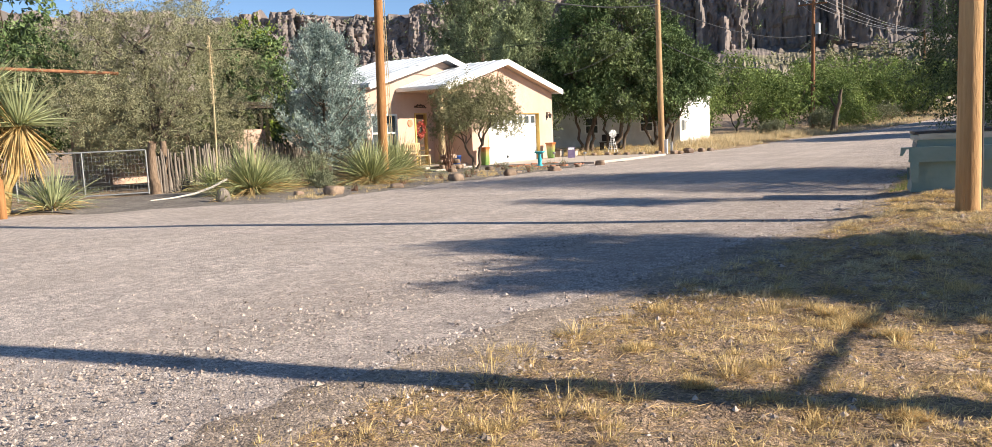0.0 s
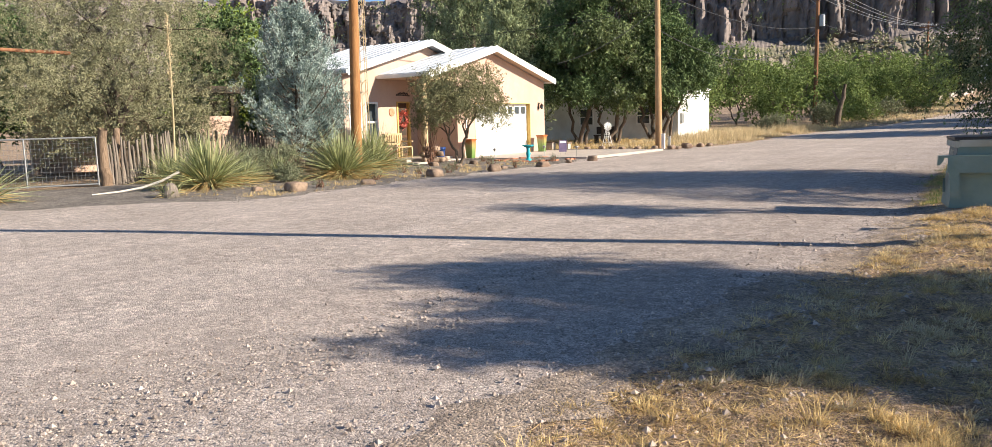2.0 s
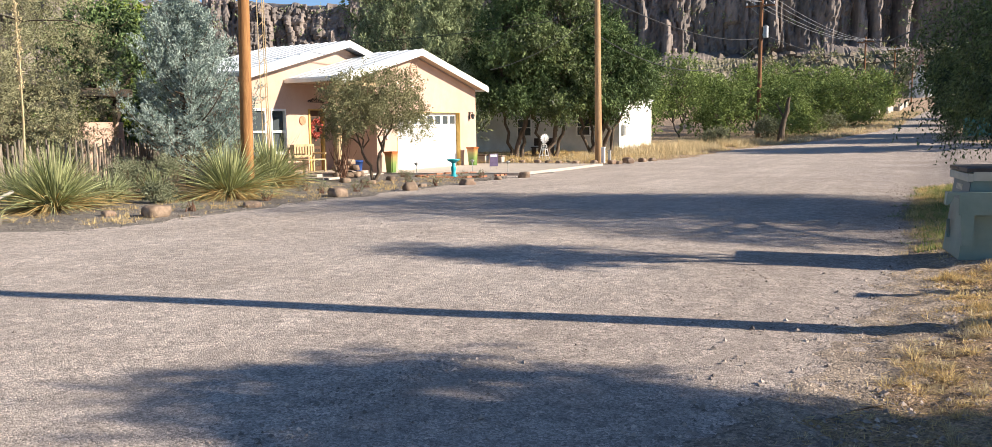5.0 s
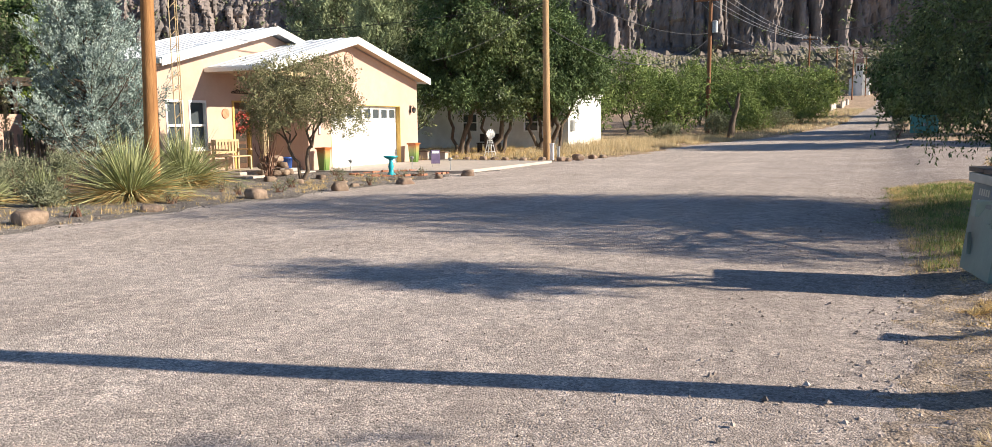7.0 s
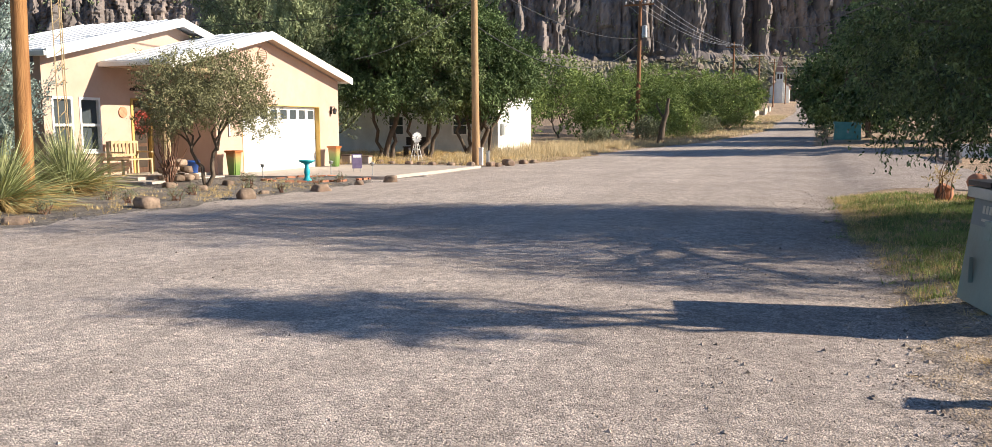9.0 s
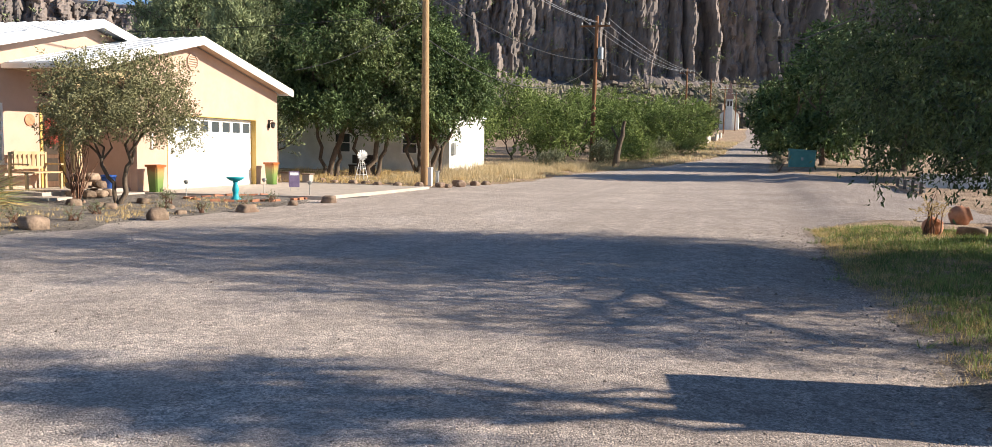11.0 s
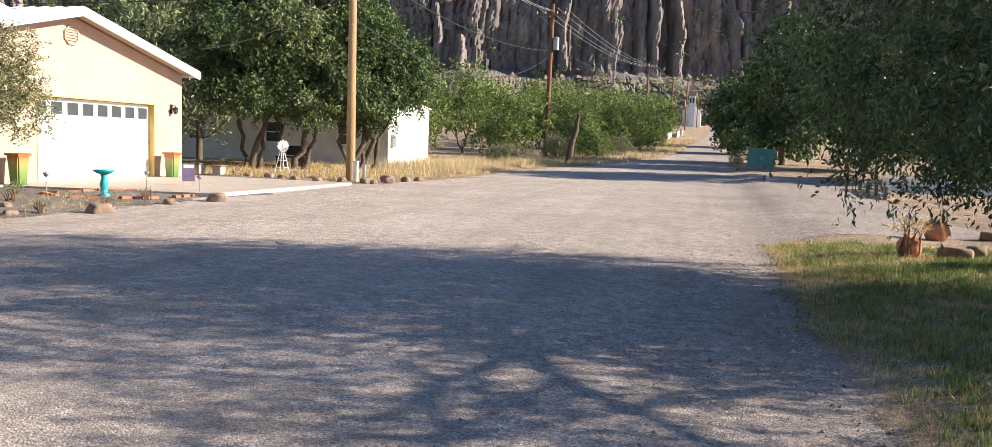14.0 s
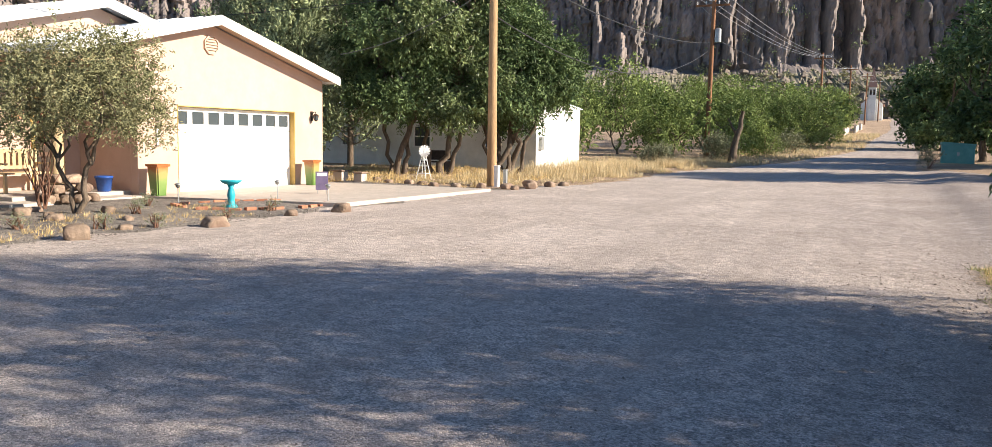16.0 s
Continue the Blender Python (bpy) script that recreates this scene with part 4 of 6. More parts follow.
# two trees out of view, their crowns shaped to cast the shadows on the road
tree("shade_tree", 7.4, 10.4, [(0, 0, -.1, 0, 1.9, .18)],
     [(.0, 1.2, 5.2, .42, .5, .32), (.0, 1.45, 4.75, .75, .7, .5), (.6, .2, 4.5, .75, .75, .5), (.1, -.85, 4.2, .6, .55, .42), (-.2, -1.2, 4.6, .25, .22, .16), (.0, 1.0, 4.0, .8, .7, .45),
      (.25, -.36, 3.7, .8, .85, .5), (.1, .65, 3.3, .7, .7, .45), (.3, -.85, 3.2, .85, .75, .5), (.4, -.33, 2.8, .85, .9, .5), (.3, -1.6, 2.7, .8, .7, .45), (.6, -.9, 2.3, .8, .8, .4)],
     M["leaf_dark"], M["bark"], 2500, 13, .36, .15, .055, "green shade tree behind the dry verge", 12, gap=.75)
tree("shade_tree", 4.6, 16.5, [(0, 0, -.1, 0, 1.9, .13)], round_lobes(R(9), 7, .85, .35, 4.2, 4.85, .34, .5),
     M["leaf_dark"], M["bark"], 300, 12, .38, .12, .042, "green shade tree behind the grass verge", 13, gap=.6)
rng = R(21)
for k, (x, y, h, w) in enumerate([(2.5, 70, 10.5, 3.6), (6.5, 64, 10, 4.0), (1.2, 88, 9.5, 3.2), (9, 54, 9, 4.0), (3.0, 104, 9, 3.5)]):
    tree("roadside_tree", x, y, [(0, 0, 0, 0, 2.0, .22)], round_lobes(R(30 + k), 12, w * .75, w * .75, 1.6, h - 1.2, 1.3, 1.9),
         M["leaf_dark"], M["bark"], 1500, 9, .65, .38, .18, "tall dark green roadside tree", 40 + k, gap=.7, group="roadside trees")
# trees between the house and the white building
for k, (x, y, h, w) in enumerate([(-18.2, 42.5, 8.6, 3.0), (-16.6, 44.5, 8.0, 2.7), (-19.4, 41.2, 8.4, 2.5), (-16.4, 45.0, 7.0, 2.6)]):
    a = rng.uniform(-.5, .5, 4)
    tree("locust_tree", x, y, [(0, 0, .2 + a[0], a[1], 2.4, .13), (.25, .2, .7 + a[2], .5, 2.6, .10), (-.3, .1, -.8, a[3], 2.5, .09)],
         round_lobes(R(50 + k), 34, w * .9, w * .9, 2.4, h - .5, .4, .85),
         M["leaf_dark"] if k else M["leaf_pecan"], M["bark"], 2000, 17, .60, .18, .075, "dark green broadleaf tree beside the driveway", 60 + k, gap=.25, droop=.35, group="driveway trees", shell=.55)
# grey-green conifers behind the garage
for k, (x, y, h, w) in enumerate([(-26.5, 42, 11.5, 4.2), (-22.0, 38.4, 7.8, 2.4), (-31, 46, 12.5, 4.6), (-25.0, 46, 11, 3.6)]):
    conifer("cypress_tree", x, y, h, w * .75, 80, 27, 11, .55, .19, .075, "leaf_conifer", "grey-green conifer behind the garage", 70 + k, low=.08, group="conifers")
# olive juniper and companions on the left
jl = round_lobes(R(6), 14, 2.3, 2.3, 1.8, 5.2, 1.2, 1.6) + round_lobes(R(7), 80, 3.5, 3.5, 1.2, 6.4, .5, .8) + [(-1.2, -1.2, 1.2, 1.0, 1.0, .7), (-2.2, -.6, 1.3, 1.0, 1.0, .8), (.4, -1.8, 1.3, 1.0, 1.0, .7), (-.6, 1.2, 1.1, 1.2, 1.2, .8), (1.5, 1.2, 1.2, 1.1, 1.1, .8), (2.0, -1.6, 2.1, 1.0, 1.0, .7), (2.4, -.3, 2.0, .9, .9, .7), (1.2, -2.7, 2.3, 1.0, 1.0, .7), (.6, -3.6, 2.8, 1.1, 1.1, .8), (-.4, -3.9, 3.0, 1.1, 1.1, .9), (2.3, .9, 2.0, .9, .9, .8)]
tree("juniper", -23.2, 17.6, [(0, 0, .1, 0, 1.7, .26), (-.5, .3, -1.1, .6, 1.8, .16), (.5, -.3, 1.0, -.7, 1.7, .15)], jl,
     M["leaf_juniper"], M["bark"], 4700, 30, .40, .070, .027, "large olive-green juniper behind the wire gate", 81, droop=-.1, spread=.7, gap=1.5, shell=.62, limbed=14)


conifer("blue_cypress", -19.4, 21.3, 5.1, 2.05, 105, 42, 14, .26, .078, .032, "leaf_cypress", "pale blue-green cypress beside the house", 82, low=.06)
for k, (x, y, h, w, m) in enumerate([(-30, 15, 8.0, 3.2, "leaf_dark"), (-27.5, 24.5, 6.2, 1.9, "leaf_dark"), (-33, 29, 7.2, 2.0, "leaf_yellowgreen"), (-37, 10, 9, 3.2, "leaf_conifer"), (-40, 22, 8, 3.0, "leaf_dark"), (-31, 6.5, 6.5, 2.6, "leaf_dark")]):
    tree("yard_tree", x, y, [(0, 0, 0, 0, 2.2, .18)], round_lobes(R(90 + k), 11, w * .8, w * .8, 2.0, h - .9, .9, 1.5), M[m], M["bark"], 1000, 10, .5, .24, .10,
         "leafy green tree behind the yard" if m != "leaf_conifer" else "grey-green tree behind the yard", 95 + k, gap=.65, group="yard trees")
# small grey-green tree in front of the garage
tree("small_oak", -15.4, 24.5, [(0, 0, .28, .1, .95, .062), (.03, 0, -.32, -.1, 1.0, .05)],
     [(0.0, 0.0, 2.68, 1.04, 1.04, 0.62), (-0.86, 0.23, 2.16, 0.83, 0.88, 0.55), (0.92, -0.11, 2.06, 0.83, 0.88, 0.55), (0.23, 0.8, 2.16, 0.88, 0.77, 0.55), (0.11, -0.8, 1.96, 0.88, 0.77, 0.55), (-0.57, -0.57, 2.68, 0.66, 0.66, 0.5), (0.63, 0.57, 2.83, 0.66, 0.66, 0.45), (1.21, 0.4, 1.65, 0.55, 0.55, 0.4), (-1.09, -0.23, 1.6, 0.55, 0.55, 0.42)],
     M["leaf_small"], M["bark"], 2900, 12, .22, .062, .030, "small grey-green multi-stemmed tree on the yard gravel", 101, gap=.75, droop=.1)
# mesquite thicket along the left of the far road
rng = R(33)
k = 0
for row, (dx, hh) in enumerate([(0, 4.9), (-6, 5.6), (-13, 6.2)]):
    for y in np.arange(57, 150, 5.2):
        edge = float(road_edges(y)[0]) - 3.2 - 2.7 * float(smooth(48, 66, y)) - 1.6 * float(smooth(95, 150, y))
        x = edge + dx + rng.uniform(-1.3, 1.3)
        if (x > -19.0 and y < 58) or (row == 2 and k % 2 and y > 72):
            k += 1
            continue
        h = hh * rng.uniform(.8, 1.15) + .012 * max(0, y - 60)
        far = y > 95
        tree("mesquite_tree", x, y + rng.uniform(-1.5, 1.5), [(0, 0, .3, .1, 1.1, .09), (.1, .1, -.5, .2, 1.2, .07)],
             round_lobes(R(200 + k), 8, 2.0, 2.0, 1.0, h - .7, .9, 1.35), M["leaf_bright"], M["bark"], 120 if far else 330, 8 if far else 10, .65, .45 if far else .26, .16 if far else .10,
             "bright green mesquite in a roadside thicket", 210 + k, gap=.38, group="mesquite thicket", droop=.15)
        k += 1
# far woods up to the foot of the cliff
rng = R(44)
n = 620
px = rng.uniform(-330, 250, n)
py = rng.uniform(110, 265, n)
keep = (np.abs(px + 4) > 7) & ~((px > -30) & (py < 150)) & (py < 262 - np.clip(-px - 130, 0, 400) * .75)
px, py = px[keep], py[keep]
ctr, dr = [], []
for x, y in zip(px, py):
    d = rng.normal(size=(36, 3))
    d /= np.linalg.norm(d, axis=1)[:, None]
    h = rng.uniform(1.6, 3.4)
    ctr.append(np.array([x, y, gz(x, y) + h * .8]) + d * [h, h, h * .8] * rng.uniform(.5, 1, (36, 1)))
    dr.append(d)
v, f = sprays(rng, np.concatenate(ctr), np.concatenate(dr), 3, .9, 1.15, .7, .1)
tagged(part_np("far_woods", v, f, M["leaf_bright"]), "bright green scrub woods below the cliff", "woods", kind="stuff")

# ---- spiky plants ----


def blades(rng, n, length, width, up0, up1, droop, base_r, z0=0.0, segs=4):
    """Long tapering blades that spring from one crown."""
    a = rng.uniform(0, 2 * np.pi, n)
    e = rng.uniform(up0, up1, n)
    d = np.stack([np.cos(a) * np.cos(e), np.sin(a) * np.cos(e), np.sin(e)], 1)
    side = np.stack([-np.sin(a), np.cos(a), np.zeros(n)], 1)
    side += 0.4 * rng.normal(size=(n, 3))
    side /= np.linalg.norm(side, axis=1)[:, None]
    L = length * rng.uniform(.65, 1.12, n)
    dr = droop * rng.uniform(.3, 1.6, n)
    base = np.stack([np.cos(a) * base_r, np.sin(a) * base_r, np.full(n, z0)], 1) * rng.uniform(.2, 1, (n, 1))
    base[:, 2] = z0 + rng.uniform(0, .12, n)
    rows = []
    for k in range(segs + 1):
        t = k / segs
        c = base + d * (L * t)[:, None]
        c[:, 2] -= dr * L * t ** 2
        w = width * (1 - t) ** .7 * (1 if k < segs else 0) + .001
        rows.append(np.stack([c - side * w / 2, c + side * w / 2], 1))
    v = np.stack(rows, 1)                     # n, segs+1, 2, 3
    v[..., 2] = np.maximum(v[..., 2], .015)
    per = (segs + 1) * 2
    b = np.arange(n)[:, None] * per
    f = np.concatenate([b + [2 * k, 2 * k + 1, 2 * k + 3, 2 * k + 2] for k in range(segs)])
    return v.reshape(-1, 3), f


def sotol(x, y, r, n, label, seed, green="blade", dry=.3, z=0.0):
    rng = R(seed)
    root = empty("sotol", x, y, gz(x, y) + z)
    v, f = blades(rng, int(n * 1.3), r * 1.15, .024, .15, 1.5, .26, .14)
    part_np("leaf_rosette", v, f, M[green], root)
    v, f = blades(rng, int(n * dry), r * 1.05, .026, -.05, .5, .38, .14)
    part_np("dead_leaf_fringe", v, f, M["blade_dry"], root, "straw-yellow dead lower leaves")
    part("stem", lathe([(.16, -.05), (.18, .1), (.12, .28), (.03, .34)], 12), M["grey_wood"], root)
    return tagged(root, label, "sotol plant", "sotol plants")


sotol(-15.3, 18.85, 1.42, 900, "large green and yellow sotol around the utility pole", 301, dry=.9)
sotol(-16.8, 21.8, 1.45, 850, "large deep green sotol on the yard gravel", 302, dry=.5)
sotol(-16.2, 15.2, 1.4, 900, "large green sotol beside a pale fallen branch", 303, dry=.5)
sotol(-17.1, 17.0, .8, 260, "pale green sotol behind the larger one", 304, "blade_pale", .3)
sotol(-19.3, 16.4, 1.15, 240, "sparse green sotol in front of the stick fence", 305, dry=.5)
sotol(-17.0, 18.2, .75, 140, "half-dead yellow sotol among sage", 306, dry=1.6)
sotol(-18.1, 10.9, 1.2, 230, "pale grey-green yucca in front of the wire gate", 307, "blade_pale", .35)
sotol(-14.9, 13.2, .35, 50, "tiny sotol seedling on the road edge", 308, dry=.5)


def tall_yucca(x, y, seed):
    rng = R(seed)
    root = empty("tall_yucca", x, y, gz(x, y))
    for k, (hx, hy, hz, L) in enumerate([(-.1, -.05, 2.75, 1.3), (.5, .35, 2.0, 1.35)]):
        st = limb_path(rng, (0, 0, -.1), (hx, hy, hz), 0, 7, .03)
        head = part_np("trunk", *tube_arrays(st, np.full(7, .15), 10), M["blade_dry"], root, shade=True)
        v, f = blades(rng, 340, L, .05, -.35, 1.5, .12, .1, 0.0)
        v = v + [hx, hy, hz]
        part_np("leaf_rosette", v, f, M["blade_pale"], head)
        v, f = blades(rng, 240, 1.2, .045, -1.45, -.5, .15, .16, 3.2)
        v = v + [hx, hy, hz - 3.25]
        v[:, 2] = np.maximum(v[:, 2], .03)
        part_np("dead_skirt", v, f, M["blade_dry"], head, "hanging straw-coloured dead leaves")
    return tagged(root, "tall tree yucca with a skirt of dead leaves", "yucca")


tall_yucca(-18.9, 10.15, 311)


def stalk(x, y, h, r, label, seed, lean=(.1, 0)):
    rng = R(seed)
    root = empty("bloom_stalk", x, y, gz(x, y))
    p = limb_path(rng, (0, 0, -.05), (lean[0], lean[1], h), 0, 8, .008)
    part_np("stem", *tube_arrays(p, np.linspace(r, r * .5, 8), 7), M["grass_pale"], root, shade=True)
    pos = p[4] + (p[7] - p[4]) * rng.uniform(0, 1, (260, 1)) + rng.normal(size=(260, 3)) * [.035, .035, .02]
    part_np("seed_head", *leaves(rng, pos, rng.normal(size=(260, 3)) + [0, 0, 1], .09, .03), M["grass_pale"], root)
    return tagged(root, label, "bloom stalk", "bloom stalks")


stalk(-19.2, 16.5, 4.5, .03, "tall dry straw-coloured sotol bloom stalk", 321)
stalk(-21.5, 20.5, 2.3, .02, "dry brown bloom stalk by the fence", 322)


def lattice_mast(x, y, h):
    root = empty("lattice_mast", x, y, gz(x, y))
    w = .11
    cs = [(w, 0), (-w * .5, w * .87), (-w * .5, -w * .87)]
    for cx, cy in cs:
        part_np("leg", *tube_arrays([(cx, cy, -.1), (cx, cy, h)], [.012, .012], 6), M["wood"], root)
    for k in range(int(h / .34)):
        z = .3 + k * .34
        part_np("rung", *join_arrays([tube_arrays([(*cs[i], z + .17 * (i % 2)), (*cs[(i + 1) % 3], z + .17 * ((i + 1) % 2))], [.006, .006], 5) for i in range(3)]), M["wood"], root)
    return tagged(root, "thin tan lattice antenna mast behind the sotol", "mast")


lattice_mast(-17.4, 22.3, 8.5)

# ---- shrubs, grass, gravel ----


def shrub(name, x, y, r, h, mat, label, seed, n=260, leaf=.07, category="shrub", group="", stems="bark_red"):
    rng = R(seed)
    root = empty(name, x, y, gz(x, y))
    items = []
    for _ in range(9):
        a, q = rng.uniform(0, 6.28), rng.uniform(.2, .8)
        items.append(tube_arrays(limb_path(rng, (rng.normal() * .05, rng.normal() * .05, -.03), (r * q * math.cos(a), r * q * math.sin(a), h * rng.uniform(.5, .95)), .05, 5, .07), np.linspace(.016, .004, 5), 5))
    part_np("stem", *join_arrays(items), M[stems], root)
    p, d = crown_points(rng, round_lobes(rng, 6, r * .6, r * .6, h * .35, h * .8, r * .35, r * .5), n, .2, .8, seed)
    p[:, 2] = np.maximum(p[:, 2], .06)
    v, f = sprays(rng, p, d, 9, leaf * 2.2, leaf, leaf * .35, -.3)
    v[:, 2] = np.maximum(v[:, 2], .02)
    part_np("foliage", v, f, M[mat], root)
    return tagged(root, label, category, group)


for k, (x, y, r, h) in enumerate([(-17.9, 18.4, .6, .7), (-17.3, 16.6, .5, .5), (-18.3, 19.6, .7, .9), (-19.5, 19.2, .6, .8), (-15.7, 17.2, .4, .4)]):
    shrub("sage_shrub", x, y, r, h, "sage", "grey-green sage shrub on the yard gravel", 330 + k, group="sage shrubs")
for k, (x, y) in enumerate([(-13.6, 16.3), (-13.9, 18.6), (-13.6, 21.4), (-14.2, 22.6), (-13.4, 23.4), (-14.6, 25.1), (-13.2, 25.9), (-14.0, 20.6), (-13.0, 24.1), (-14.9, 21.0), (-13.4, 27.3), (-15.6, 26.2)]):
    shrub("weed", x, y, .22, .26, "sage", "small silvery weed on dark gravel", 340 + k, n=40, leaf=.035, category="weed", group="yard weeds")
for k, (x, y, r, h) in enumerate([(-11.5, 62.5, 1.6, 1.3), (-9.6, 70, 2.0, 1.5), (-9.0, 77, 1.8, 1.3), (-8.2, 86, 2.2, 1.5), (-13.6, 58, 1.1, .9), (-8.0, 98, 2.4, 1.4)]):
    shrub("roadside_shrub", x, y, r, h, "leaf_bright" if k % 2 else "sage", "low green shrub beside the far road", 360 + k, n=420, leaf=.14, group="roadside shrubs")
for k, (x, y, r, h) in enumerate([(-.3, 72, .9, .8), (-.6, 60, .8, 1.0)]):
    shrub("roadside_shrub", x, y, r, h, "sage", "thin dry shrub on the road edge", 370 + k, n=70, leaf=.1, group="roadside shrubs")


def bare_bush(x, y, h, seed):
    rng = R(seed)
    root = empty("bare_bush", x, y, gz(x, y))
    items = []
    for _ in range(22):
        a, q = rng.uniform(0, 6.28), rng.uniform(.1, .55)
        items.append(tube_arrays(limb_path(rng, (.05 * math.cos(a), .05 * math.sin(a), -.03), (q * math.cos(a), q * math.sin(a), h * rng.uniform(.6, 1)), .02, 6, .04), np.linspace(.018, .006, 6), 5))
    part_np("stem", *join_arrays(items), M["bark_red"], root)
    return tagged(root, "leafless reddish multi-stemmed bush by the porch", "bush")


bare_bush(-16.9, 24.9, 1.5, 380)


def tufts(rng, x, y, per, h, w, lean, fine=True):
    """Grass: per blades around every (x, y); bent tapering blades where fine, else single slivers."""
    n = len(x)
    z = ground_z(x, y)
    hh = np.broadcast_to(h, (n,))
    c = np.repeat(np.stack([x, y, z], 1), per, 0)
    hb = np.repeat(hh, per) * rng.uniform(.45, 1.15, n * per)
    a = rng.uniform(0, 2 * np.pi, n * per)
    o = rng.uniform(0, 1, n * per) ** .5 * np.repeat(hh, per) * .35
    base = c + np.stack([np.cos(a) * o, np.sin(a) * o, np.full(n * per, -.005)], 1)
    a2 = a + rng.normal(size=n * per) * .7
    ln = rng.uniform(.1, 1, n * per) * lean
    tip = base + np.stack([np.cos(a2) * ln * hb, np.sin(a2) * ln * hb, hb * (1 - .45 * np.minimum(ln, 1.4))], 1)
    mid = base * .5 + tip * .5
    mid[:, 2] += .14 * hb * ln
    s = np.stack([-np.sin(a2 + .6), np.cos(a2 + .6), np.zeros(n * per)], 1) * (w * rng.uniform(.6, 1.4, n * per))[:, None]
    if not fine:
        return np.stack([base - s, base + s, tip], 1).reshape(-1, 3), np.arange(n * per)[:, None] * 3 + np.arange(3)[None]
    v = np.stack([base - s, base + s, mid + s * .8, mid - s * .8, tip], 1).reshape(-1, 3)
    b = np.arange(n * per)[:, None] * 5
    f = np.concatenate([b + [0, 1, 2], b + [0, 2, 3], b + [3, 2, 4]])
    return v, f


def patchy(rng, n, x0, x1, y0, y1, scale=1.0, cut=-.1, seed=0.0):
    x, y = rng.uniform(x0, x1, n * 3), rng.uniform(y0, y1, n * 3)
    d = np.sin(x * 2.1 * scale + seed) * np.sin(y * 1.7 * scale + 1) + .6 * np.sin(x * 4.7 * scale + y * 2.2 * scale) * np.sin(y * 5.3 * scale - x) + rng.normal(size=n * 3) * .35
    k = d > cut
    return x[k][:n], y[k][:n]


rng = R(400)
# dry verge on the right where the walk begins
x, y = patchy(rng, 34000, -2.8, 4.2, .8, 15.5, 1.0, -.3)
edge = road_edges(y)[1]
k = (x > edge - .15 + rng.normal(size=len(x)) * .12) & ((y < 7.4) | (y > 11.3) | (rng.uniform(0, 1, len(x)) < .45))
x, y = x[k], y[k]
v, f = tufts(rng, x, y, 8, rng.uniform(.025, .075, len(x)), .0027, 2.2, fine=False)
tagged(part_np("dry_grass", v, f, M["grass_dry"]), "short straw-yellow grass on the dirt verge", "grass", kind="stuff")
x, y = patchy(rng, 1500, -2.0, 4.5, 2.0, 15.5, 1.6, .1, 2.0)
k = x > road_edges(y)[1] + .15
x, y = x[k], y[k]
v, f = tufts(rng, x, y, 42, rng.uniform(.05, .11, len(x)) * (1 + .8 * (rng.uniform(0, 1, len(x)) < .07)), .0021, 1.9)
tagged(part_np("grass_tufts", v, f, M["grass_dry"]), "straw-yellow bunch grass tufts on the verge", "grass", kind="stuff")
# thick rounded bunches of fine yellow grass
bunch = [(.02, 6.35, .17), (-.22, 6.45, .14), (-.08, 6.12, .15), (.3, 6.0, .11), (-.62, 7.0, .13), (.75, 5.2, .13), (-1.0, 5.1, .10), (-.5, 4.6, .12), (.45, 4.5, .11),
         (.5, 7.6, .16), (.9, 8.2, .17), (.1, 8.6, .15), (1.3, 7.4, .15), (-.3, 9.3, .13), (.9, 9.6, .16), (.2, 10.6, .15), (-.4, 12.6, .15), (.1, 13.3, .14), (-.7, 13.9, .13)]
for k, (x, y, h) in enumerate(bunch):
    root = empty("bunch_grass", x, y, gz(x, y))
    v, f = tufts(R(700 + k), np.zeros(9) + R(720 + k).normal(size=9) * h * .45, R(740 + k).normal(size=9) * h * .45, 60, h * .62, .0017, 1.6)
    part_np("blades", v - [0, 0, gz(0, 0)], f, M["grass_dry"], root)
    tagged(root, "thick tuft of fine straw-yellow bunch grass", "grass tuft", "bunch grass tufts")
# paler scattered tufts on the stony part of the verge
x, y = patchy(rng, 800, -1.5, 4.0, 6.6, 12.4, 1.9, .15, 9.0)
k = x > road_edges(y)[1] + .1
x, y = x[k], y[k]
v, f = tufts(rng, x, y, 40, rng.uniform(.04, .11, len(x)), .0022, 1.7)
tagged(part_np("pale_grass_tufts", v, f, M["grass_pale"]), "pale dry grass tufts among stones", "grass", kind="stuff")
# litter of dry stalks lying on the verge
n = 46000
x, y = rng.uniform(-1.8, 4.2, n), rng.uniform(1, 15, n)
k = x > road_edges(y)[1] - .1
x, y = x[k], y[k]
d = rng.normal(size=(len(x), 3)) * [1, 1, .12]
v, f = leaves(rng, np.stack([x, y, ground_z(x, y) + .008], 1), d, rng.uniform(.03, .13, len(x)), .0045)
tagged(part_np("straw_litter", v, f, M["straw"]), "loose straw lying on the dirt", "straw", kind="stuff")
# greener verge further on
x, y = patchy(rng, 9000, -1.7, 4.2, 15.8, 26.4, .9, -.55, 4.0)
k = x > road_edges(np.minimum(y, 26.4))[1] + rng.normal(size=len(x)) * .15 - .05
x, y = x[k], y[k]
v, f = tufts(rng, x, y, 14, rng.uniform(.05, .14, len(x)), .005, 1.1, fine=False)
tagged(part_np("green_grass", v, f, M["grass_green"]), "green grass with yellow tips on the verge", "grass", kind="stuff")
x, y = patchy(rng, 5200, -1.8, 4.2, 15.6, 26.6, 1.2, -.2, 1.0)
x[::2] = -1.25 + rng.exponential(.35, len(x[::2]))
k = (x > road_edges(np.minimum(y, 26.4))[1] + rng.normal(size=len(x)) * .12 - .08) & ((x < .3) | (y > 24) | (rng.uniform(0, 1, len(x)) < .35))
x, y = x[k], y[k]
